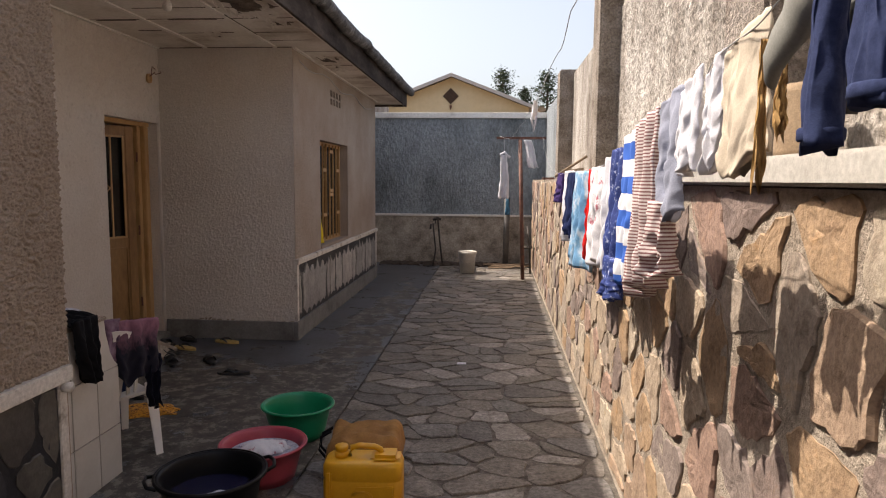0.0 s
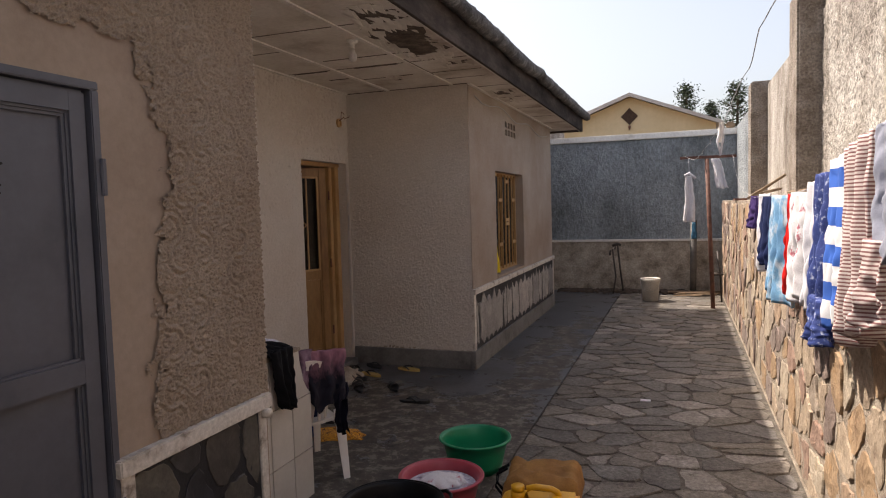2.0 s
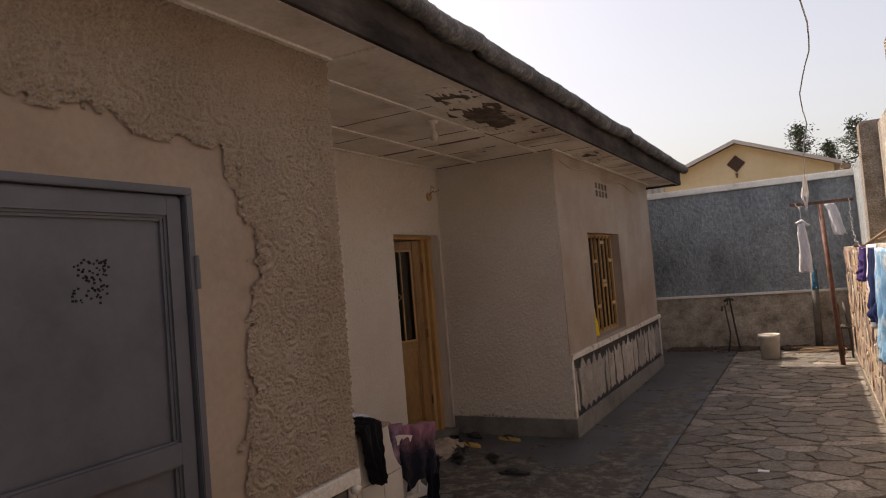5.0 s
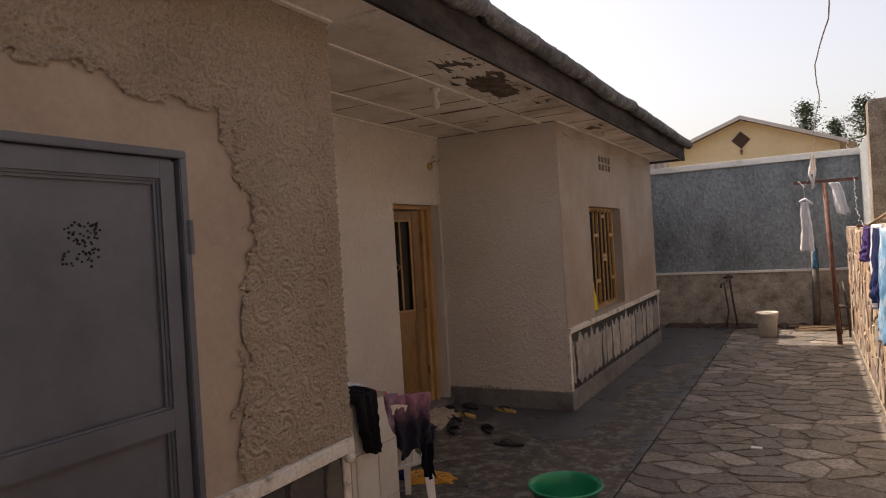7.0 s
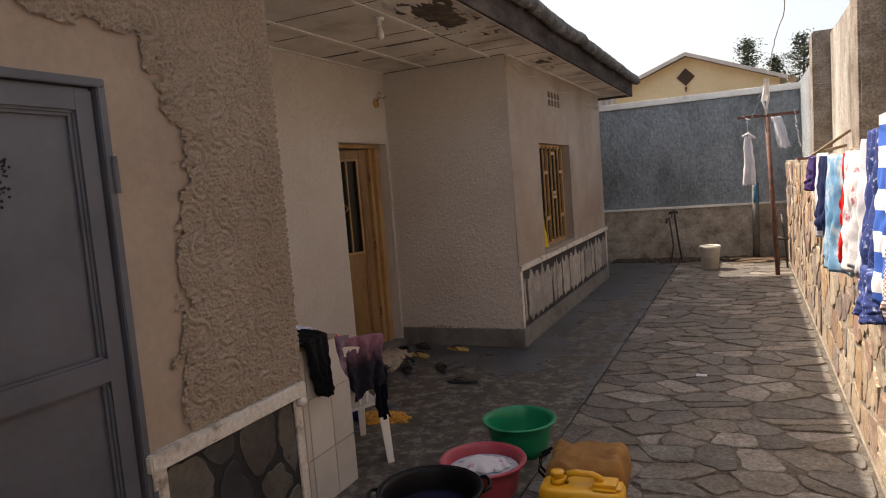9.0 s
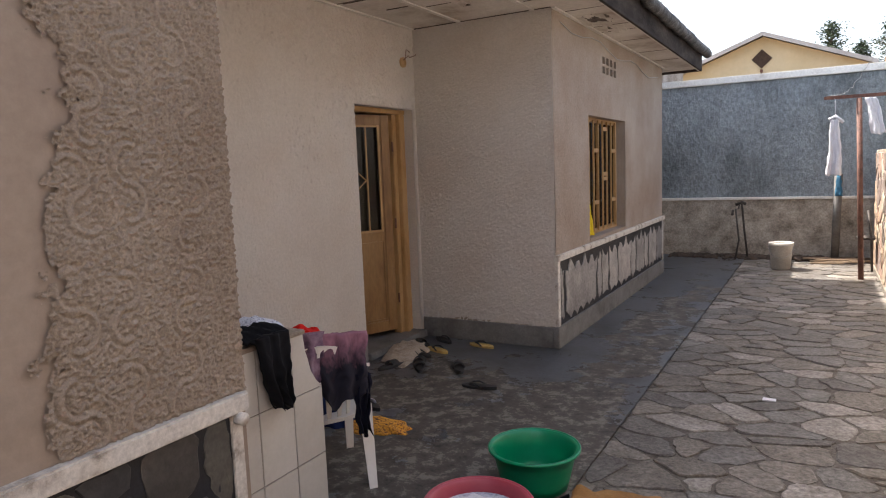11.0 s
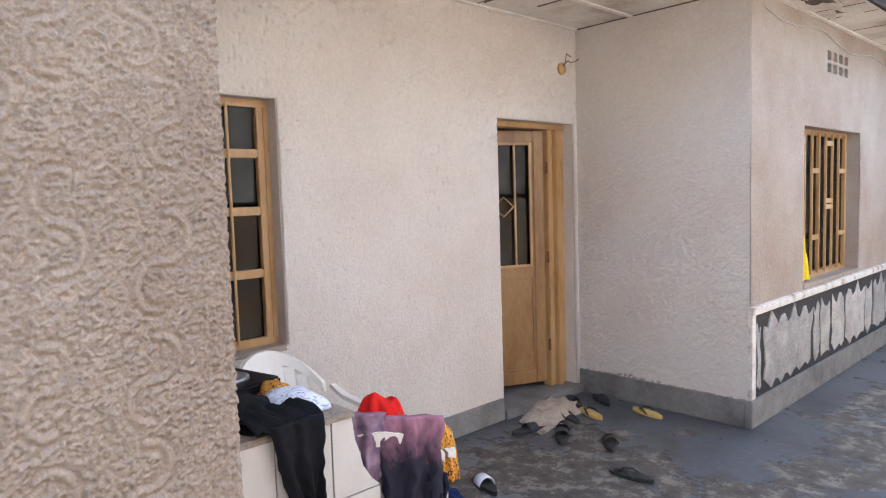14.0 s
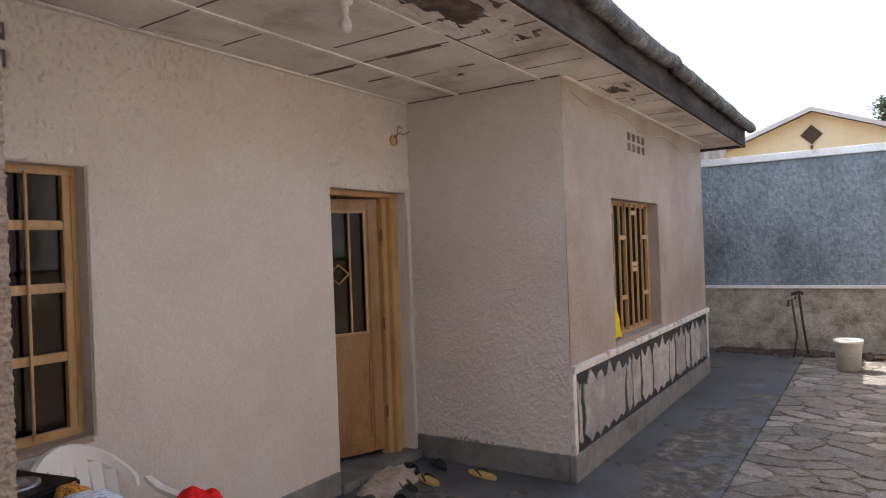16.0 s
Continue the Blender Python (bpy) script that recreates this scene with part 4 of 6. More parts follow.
# ---- stone retaining wall and the wall above ----
stone_wall = structure("wall_stone", boxes((XR, XR + 0.25, -4.5, 12.4, -0.02, 1.60)), MORTAR, "retaining wall of rough brown stones in wide mortar")
structure("wall_foot", boxes((XR - 0.012, XR - 0.001, -4.5, 12.4, -0.03, 0.002), bevel=0.005), MORTAR, "cement fillet along the foot of the stone wall")
structure("stone_beam", boxes((XR - 0.045, XU, -4.5, 6.4, 1.605, 1.675), bevel=0.008), CONCRETE, "pale concrete capping beam")
structure("stone_top", boxes((XR + 0.001, XU, 6.402, 12.4, 1.602, 1.63)), MORTAR)
structure("wall_upper", boxes((XU, XU + 0.2, -4.5, 5.25, 1.3, 3.55), (XU, XU + 0.2, 5.25, 8.5, 1.3, 2.93)), RENDERWALL, "streaked pale render wall above the stone wall")
structure("wall_upper_far", boxes((XU, XU + 0.2, 8.5, YB + 0.3, 1.3, 2.93)), BLUEWALL, "grey-blue end of the upper wall")
relief_sheet("render_relief", lambda u, v, h: (XU - h, u, v), 0.7, 5.1, 1.68, 2.92, 0.011, lambda u, v: 0.004 + stipple(u, v * 0.7, 0.026, 0.020), lambda u, v: u > -99, RENDERWALL, bpy.data.objects["wall_upper"])
for y, h in ((1.9, 3.75), (5.1, 3.08), (8.3, 2.98)):
    structure("wall_pillar", boxes((XU - 0.17, XU + 0.25, y, y + 0.36, 1.62, h if y > 2 else 3.6), bevel=0.015), PILLAR, "pebbly rendered pillar")
structure("ground_upper", boxes((XU + 0.2, 30, -30, 60, 0.0, 1.3)), EARTH)

# ---- blue wall across the end ----
structure("wall_blue", boxes((-8, XU + 0.3, YB, YB + 0.22, 0.9, 2.79)), BLUEWALL, "weathered grey-blue rendered wall")
structure("wall_blue_base", boxes((-8, XU - 0.001, YB - 0.06, YB + 0.22, -0.05, 0.915)), BASEWALL, "stained cement base of the blue wall")
structure("wall_blue_ledge", boxes((-8, XU - 0.002, YB - 0.085, YB - 0.001, 0.916, 0.955), bevel=0.006), CAPPAINT, "thin white ledge")
structure("wall_blue_cap", boxes((-8, XU + 0.34, YB - 0.04, YB + 0.26, 2.792, 2.90), bevel=0.008), CAPPAINT, "white capping")

# ---- windows and doors ----


def pane(parent, x, y0, y1, z0, z1):
    ob = part("pane", boxes((x - 0.003, x + 0.003, y0, y1, z0, z1)), GLAZE, parent)
    ob.visible_shadow = False


win = tagged(new("window_1"), "ochre steel window with dark panes, set back in the pale wall", "window", kind="structure")
x = XM - 0.11
y0, y1, z0, z1 = WIN
part("window_frame", boxes((x - 0.03, x + 0.03, y0, y1, z0, z0 + 0.045), (x - 0.03, x + 0.03, y0, y1, z1 - 0.04, z1), (x - 0.03, x + 0.03, y0, y0 + 0.05, z0 + 0.046, z1 - 0.041),
                           (x - 0.03, x + 0.03, y1 - 0.032, y1, z0 + 0.046, z1 - 0.041), bevel=0.004), OCHRE, win)
zs = [z0 + 0.045, z0 + 0.39, z0 + 0.72, z0 + 1.02, z1 - 0.04]
part("sash_stile", boxes((x - 0.012, x + 0.030, y1 - 0.068, y1 - 0.033, zs[0], zs[-1]), (x - 0.02, x + 0.02, y1 - 0.42, y1 - 0.35, zs[0], zs[-1]), bevel=0.003), OCHRE, win)
for z in zs[1:-1]:
    part("sash_rail", boxes((x - 0.01, x + 0.03, y1 - 0.349, y1 - 0.069, z - 0.022, z + 0.022), bevel=0.003), OCHRE, win)
    part("sash_rail", boxes((x - 0.025, x + 0.005, y0 + 0.051, y1 - 0.421, z - 0.015, z + 0.015), bevel=0.003), OCHRE, win)
bm = bmesh.new()
for y in (y1 - 0.24, y1 - 0.60, y1 - 0.78):
    tube(bm, [(x + 0.045, y, z0 + 0.03), (x + 0.045, y, z1 - 0.03)], 0.008)
part("window_bar", bm, OCHRE, win)
for a, b in zip(zs, zs[1:]):
    pane(win, x - 0.004, y1 - 0.349, y1 - 0.069, a, b)
    pane(win, x - 0.01, y0 + 0.051, y1 - 0.421, a, b)
structure("window_sill", boxes((XM - 0.2, XM + 0.012, y0, y1, z0 - 0.03, z0 + 0.004), bevel=0.004), PLASTER)


def folded(y0, y1, z0, z1, x, amp, waves, n=60):
    bm = bmesh.new()
    rows = []
    for z in (z0, (z0 + z1) / 2, z1):
        rows.append([bm.verts.new((x + amp * math.sin(waves * 6.283 * i / n + z), y0 + (y1 - y0) * i / n, z)) for i in range(n + 1)])
    for a, b in zip(rows, rows[1:]):
        for i in range(n):
            bm.faces.new((a[i], a[i + 1], b[i + 1], b[i]))
    return bm


ob = tagged(part("curtain", folded(2.7, 3.22, 0.065, 2.2, XM - 0.45, 0.02, 7), CURTAIN, smooth=True), "pale patterned curtain inside the window", "curtain")
ob.modifiers.new("thick", "SOLIDIFY").thickness = 0.003

# wing window: ochre grille of uprights with little cross pieces
win = tagged(new("window_2"), "ochre barred window with a yellow net bag on its bars", "window", kind="structure")
y0, y1, z0, z1 = WWIN
x = XW - 0.13
part("window_frame", boxes((x - 0.03, x + 0.03, y0, y1, z0, z0 + 0.045), (x - 0.03, x + 0.03, y0, y1, z1 - 0.04, z1), (x - 0.03, x + 0.03, y0, y0 + 0.045, z0 + 0.046, z1 - 0.041),
                           (x - 0.03, x + 0.03, y1 - 0.045, y1, z0 + 0.046, z1 - 0.041), (x - 0.02, x + 0.02, y0 + 0.66, y0 + 0.72, z0 + 0.046, z1 - 0.041), bevel=0.004), OCHRE, win)
bars = [y0 + 0.11 + 0.165 * k for k in range(8)]
for y in bars:
    part("window_bar", boxes((x + 0.034, x + 0.052, y - 0.008, y + 0.008, z0 + 0.03, z1 - 0.02), bevel=0.002), OCHRE, win)
for k in range(0, 7, 2):
    for z in ((1.18, 1.72) if k % 4 else (1.42, 1.47, 1.95)):
        part("bar_link", boxes((x + 0.036, x + 0.050, bars[k] + 0.011, bars[k + 1] - 0.011, z - 0.02, z + 0.02), bevel=0.002), OCHRE, win)
pane(win, x, y0 + 0.046, y0 + 0.659, z0 + 0.05, z1 - 0.045)
pane(win, x, y0 + 0.721, y1 - 0.046, z0 + 0.05, z1 - 0.045)
structure("window_sill_wing", boxes((XW - 0.2, XW + 0.014, y0, y1, z0 - 0.028, z0 + 0.004), bevel=0.004), PLASTER)
ob = tagged(part("curtain", folded(7.4, 7.9, 0.065, 2.05, x - 0.15, 0.02, 6), CURTAIN, smooth=True), "pale curtain inside the barred window", "curtain")
ob.modifiers.new("thick", "SOLIDIFY").thickness = 0.003

# house door, standing half open into the dark room
door = tagged(new("door_1"), "ochre painted door with a barred glass upper half, ajar", "door", kind="structure")
y0, y1, z0, z1 = DOOR
part("door_frame", boxes((XM - 0.19, XM - 0.09, y0, y0 + 0.05, z0, z1 - 0.041), (XM - 0.19, XM - 0.09, y1 - 0.08, y1, z0, z1 - 0.041), (XM - 0.15, XM - 0.06, y1 - 0.13, y1 - 0.081, z0, z1 - 0.041),
                         (XM - 0.18, XM - 0.10, y1 - 0.19, y1 - 0.131, z0, z1 - 0.041), (XM - 0.19, XM - 0.08, y0, y1, z1 - 0.04, z1), bevel=0.005), OCHRE, door, "ochre door frame")
leaf = tagged(new("door_leaf"), "ochre door leaf")
leaf.parent = door
leaf.matrix_basis = pose(XM - 0.16, y1 - 0.205, z0 + 0.05, 0, 0, -23)
W, H = 0.79, 1.98
rows = [(0, 0.045, -0.09, 0, 0, H), (0, 0.045, -W, -W + 0.09, 0, H), (0, 0.045, -W + 0.091, -0.091, H - 0.09, H), (0, 0.045, -W + 0.091, -0.091, 0, 0.10), (0, 0.045, -W + 0.091, -0.091, 0.84, 0.93)]
part("leaf_frame", boxes(*rows, bevel=0.005), LEAF_SHADED, leaf)
part("lower_panel", boxes((0.012, 0.030, -W + 0.09, -0.09, 0.10, 0.84)), LEAF_SHADED, leaf)
part("panel_bead", boxes((0.030, 0.040, -W + 0.092, -W + 0.11, 0.101, 0.839), (0.030, 0.040, -0.11, -0.092, 0.101, 0.839), (0.030, 0.040, -W + 0.111, -0.111, 0.821, 0.839), (0.030, 0.040, -W + 0.111, -0.111, 0.101, 0.119), bevel=0.002), LEAF_SHADED, leaf)
part("glass_pane", boxes((0.018, 0.024, -W + 0.09, -0.09, 0.93, H - 0.09)), GLAZE, leaf, "glass tinted dark for the shade of the room behind")
part("glass_bead", boxes((0.046, 0.058, -0.133, -0.113, 0.931, H - 0.092), (0.046, 0.058, -W + 0.092, -W + 0.110, 0.931, H - 0.092), (0.046, 0.058, -W + 0.111, -0.134, 0.931, 0.949),
                          (0.046, 0.058, -W + 0.111, -0.134, H - 0.110, H - 0.092), bevel=0.002), OCHRE, leaf)
part("leaf_stile", boxes((0.004, 0.040, -0.112, -0.0905, 0.931, H - 0.092), bevel=0.003), LEAF_SHADED, leaf)
bm = bmesh.new()
box(bm, 0.046, 0.058, -0.262, -0.249, 0.950, H - 0.111)
box(bm, 0.046, 0.058, -0.458, -0.445, 0.950, H - 0.111)
tube(bm, [(0.052, -0.268, 1.40), (0.052, -0.353, 1.475), (0.052, -0.44, 1.40), (0.052, -0.353, 1.325), (0.052, -0.268, 1.40)], 0.006, 6)
part("door_grille", bm, OCHRE, leaf, "ochre bars with a diamond")
for z in (0.3, 1.0, 1.7):
    bm = bmesh.new()
    tube(bm, [(XM - 0.105, y1 - 0.197, z0 + z), (XM - 0.105, y1 - 0.197, z0 + z + 0.09)], 0.009)
    part("hinge", bm, RUST, door)

# grey metal door in the near block
door = tagged(new("door_2"), "closed blue-grey metal door with black discs standing in for the shade in punched air holes", "door", kind="structure")
y0, y1, z0, z1 = GD
X = XN - 0.03
part("door_frame", boxes((XN - 0.08, XN + 0.012, y0, y0 + 0.035, z0, z1 - 0.031), (XN - 0.08, XN + 0.012, y1 - 0.035, y1, z0, z1 - 0.031), (XN - 0.08, XN + 0.012, y0, y1, z1 - 0.03, z1), bevel=0.004), METALDOOR, door)
part("leaf_sheet", boxes((X - 0.022, X - 0.004, y0 + 0.037, y1 - 0.037, z0 + 0.01, z1 - 0.033)), METALDOOR, door)
stile = []
for a, b, c, d in ((y0 + 0.038, y0 + 0.12, z0 + 0.01, z1 - 0.034), (y1 - 0.12, y1 - 0.038, z0 + 0.01, z1 - 0.034), (y0 + 0.121, y1 - 0.101, z1 - 0.12, z1 - 0.034),
                   (y0 + 0.121, y1 - 0.101, 1.07, 1.17), (y0 + 0.121, y1 - 0.101, z0 + 0.01, z0 + 0.11)):
    stile.append((X - 0.003, X + 0.024, a, b, c, d))
part("leaf_rail", boxes(*stile, bevel=0.010), METALDOOR, door, "raised pressed rails")
bm = bmesh.new()
for a, b, c, d in ((y1 - 0.132, y1 - 0.1205, 1.171, z1 - 0.121), (y0 + 0.1205, y0 + 0.132, 1.171, z1 - 0.121), (y1 - 0.132, y1 - 0.1205, 0.131, 1.069), (y0 + 0.133, y1 - 0.133, z1 - 0.131, z1 - 0.121)):
    box(bm, X - 0.003, X + 0.008, a, b, c, d)
part("rail_bead", bm, METALDOOR, door)
# solid black discs on the sheet; each paints the shade of a hole
bm = bmesh.new()
for k in range(75):
    u, v = rng.uniform(-1, 1), rng.uniform(-1, 1)
    r = rng.uniform(0.0028, 0.0050)
    yy, zz = 1.328 + 0.063 * u + 0.010 * v, 1.781 + 0.075 * v
    m = pose(X - 0.0025, yy, zz, 0, 90, 0)
    bmesh.ops.create_cone(bm, cap_ends=True, segments=7, radius1=r, radius2=r, depth=0.003, matrix=m)
part("air_hole_shade_disc", bm, HOLE, door, "black discs standing in for the shade in punched air holes", kind="stuff")
for z in (1.73, 0.5):
    bm = bmesh.new()
    tube(bm, [(XN + 0.016, y1 - 0.004, z), (XN + 0.016, y1 - 0.004, z + 0.13)], 0.011)
    part("hinge", bm, METALDOOR, door)


# ---- near things: tiled counter and what lies on it ----
counter = empty("tiled_counter", "low counter faced with cream tiles, broken at its end", "counter")
CX, CY0, CY1, CZ = XN - 0.098, YC + 0.002, 3.22, 0.88
part("counter_body", boxes((-2.75, CX - 0.008, CY0, CY1 - 0.11, 0.0, CZ - 0.01), (-2.75, CX - 0.008, CY1 - 0.109, CY1 - 0.004, 0.0, 0.62), (-2.75, CX - 0.008, CY1 - 0.109, CY1 - 0.06, 0.621, 0.74), bevel=0.012), BRICKBED, counter, "bare broken cement core")
part("tile_grout", boxes((CX - 0.009, CX - 0.003, CY0, CY1 - 0.10, 0.0, CZ - 0.02), (CX - 0.009, CX - 0.003, CY1 - 0.099, CY1 - 0.01, 0.0, 0.602)), GROUT, counter)
part("counter_top", boxes((-2.75, CX + 0.015, CY0, CY1 - 0.10, CZ - 0.009, CZ + 0.012), bevel=0.005), BRICKBED, counter, "rough cement top")
for a, b in ((CY0 + 0.001, 2.818), (2.823, 3.025), (3.03, CY1)):
    for c, d in ((0.0, 0.277), (0.282, 0.597)):
        part("tile", boxes((CX - 0.003, CX + 0.005, a, b, c, d), bevel=0.0015), TILE, counter)
for a, b in ((CY0 + 0.001, 2.818), (2.823, 3.025)):
    part("tile", boxes((CX - 0.003, CX + 0.005, a, b, 0.602, CZ - 0.01), bevel=0.0015), TILE, counter)
part("tile", plate([(3.03, 0.602), (CY1, 0.602), (CY1 - 0.035, 0.635), (CY1 - 0.07, 0.69), (CY1 - 0.085, 0.75), (CY1 - 0.10, 0.79), (CY1 - 0.11, CZ - 0.01), (3.03, CZ - 0.01)], CX - 0.003, 0.008), TILE, counter, "broken tile")

stove = empty("gas_stove", "black two-burner table stove on the tiled counter", "stove", at=(-2.50, 2.90, CZ + 0.012), rz=12)
part("stove_body", boxes((-0.26, 0.26, -0.15, 0.15, 0.0, 0.045), bevel=0.010), BLACKP, stove)
for dx in (-0.12, 0.12):
    bm = bmesh.new()
    lathe(bm, [(0.085, 0.055), (0.085, 0.066), (0.07, 0.070), (0.055, 0.062), (0.045, 0.075), (0.0, 0.078)], 24, (dx, 0, -0.010))
    part("burner", bm, STEEL, stove, smooth=True)
bm = bmesh.new()
tube(bm, [(XN + 0.01, YC - 0.06, 0.68), (XN + 0.06, YC - 0.06, 0.68)], 0.024, 14)
tagged(part("pipe_stub", bm, TRIM, smooth=True), "short white pipe end in the wall corner", "pipe")


def heap(name, centre, size, mat, label, category, seed, n=22, power=1.0, rot=0.0, height_noise=0.18):
    """A crumpled cloth: a closed, folded mound resting on its base."""
    r = random.Random(seed)
    off = r.uniform(0, 50)
    bm = bmesh.new()
    rings = []
    m = 28
    for k in range(n):
        s = k / (n - 1)
        ring = []
        for i in range(m * 2):
            a = math.pi * i / m
            wob = 1 + 0.22 * noise.noise((math.cos(a) * 1.3 + off, math.sin(a) * 1.3, s)) + 0.10 * math.sin(a * 9 + off + 4 * s)
            rr = (1 - s) ** 0.8
            h = (1 - rr ** 3.5) ** power if k else 0
            z = h * (1 + height_noise * noise.noise((math.cos(a) * rr * 1.6 + off, math.sin(a) * rr * 1.6, off))) * size[2]
            x, y = rr * wob * size[0] * math.cos(a), rr * wob * size[1] * math.sin(a)
            ridge = 0.16 * min(size)  * math.sin(13 * x / size[0] / 2 + 7 * y / size[1] / 2 + 5 * noise.noise((x * 9 + off, y * 9, 1))) * (1 - s)
            z = max(0.0, z + (ridge if k else 0))
            c, d = math.cos(rot), math.sin(rot)
            ring.append((centre[0] + c * x - d * y, centre[1] + d * x + c * y, centre[2] + z))
        rings.append(ring)
    ring_mesh(bm, rings)
    return tagged(part(name, bm, mat, smooth=True), label, category)


def garment(name, y0, y1, zt, zb, x, mat, label, seed, category="clothing", taper=1.0, folds=5, depth=0.035, skew=0.0, hem=0.05, parent=None, slope=0.0, arch=0.0, thick_=0.012):
    """A hanging piece of washing: two layers with folds that grow downwards, an uneven hem."""
    r = random.Random(seed)
    off = r.uniform(0, 99)
    nu, nv = 38, 34
    rings = []
    for k in range(nv + 1):
        v = k / nv
        half = (y1 - y0) / 2 * (1 + (taper - 1) * v) * (1 + 0.06 * noise.noise((v * 4, off, 0)))
        mid = (y0 + y1) / 2 + skew * v
        ring = []
        for i in range(nu * 2):
            front = i < nu
            u = (i / (nu - 1) if front else 1 - (i - nu) / (nu - 1)) * 2 - 1
            fold = math.sin(u * folds * 1.6 + off + 1.3 * noise.noise((u * 2, v * 1.5, off))) * depth * (0.25 + 0.75 * v)
            fold += 0.55 * depth * noise.noise((u * 3 + off, v * 5, 2)) * (0.3 + v)
            fold += min(depth, 0.02) * 0.45 * (1 - 2 * abs(noise.noise((u * 2.4 + v * 3.2 + off, v * 6 - u * 2, 7)))) * (0.4 + 0.6 * v)
            thick = thick_ * (1 + 0.8 * v) * math.sqrt(max(0, 1 - u * u)) + 0.001
            xx = x + fold * 0.8 + (-thick if front else thick)
            z = zt + slope * u - (zt - zb + hem * noise.noise((u * 1.6 + off, 5, 0)) - arch * (1 - u * u)) * v
            ring.append((xx, mid + u * half + 0.012 * noise.noise((v * 6, u * 2, off)) + 0.3 * min(depth, 0.02) * math.sin(v * 7 + off) * abs(u), z + (0.004 * noise.noise((u * 9, off, 3)))))
        rings.append(ring)
    bm = bmesh.new()
    ring_mesh(bm, rings)
    ob = part(name, bm, mat, parent, label, smooth=True)
    return tagged(ob, category=category) if parent is None else ob


# cloths on the counter
heap("crumpled_cloth", (-2.02, 3.0, CZ + 0.012), (0.15, 0.10, 0.06), C_THINSTRIPE, "crumpled white shirt with thin grey stripes on the tiled counter", "clothing", 5)
heap("crumpled_cloth", (-2.06, 2.82, CZ + 0.012), (0.20, 0.13, 0.065), C_BLACK, "crumpled black shirt on the tiled counter", "clothing", 8)
heap("crumpled_cloth", (-2.2, 3.03, CZ + 0.012), (0.10, 0.05, 0.05), C_GOLD, "small gold print cloth on the tiled counter", "clothing", 9)
drape = garment("draped_shirt", 2.78, 2.965, CZ + 0.05, 0.61, CX + 0.048, C_BLACK, "black shirt hanging over the edge of the tiled counter", 11, taper=0.5, folds=5, depth=0.032, skew=0.03, hem=0.14, thick_=0.018)
bm = bmesh.new()
rows = []
for k in range(8):
    v = k / 7
    rows.append([(CX + 0.045 - 0.26 * v, 2.86 + (u - 7) / 7 * (0.115 + 0.03 * v), CZ + 0.04 + 0.02 * math.sin(v * 3.1) + 0.012 * math.sin(u * 1.4 + v * 5) + (0 if t else -0.012)) for t in (1, 0) for u in (range(15) if t else range(14, -1, -1))])
ring_mesh(bm, rows)
part("shirt_fold", bm, C_BLACK, drape, smooth=True)


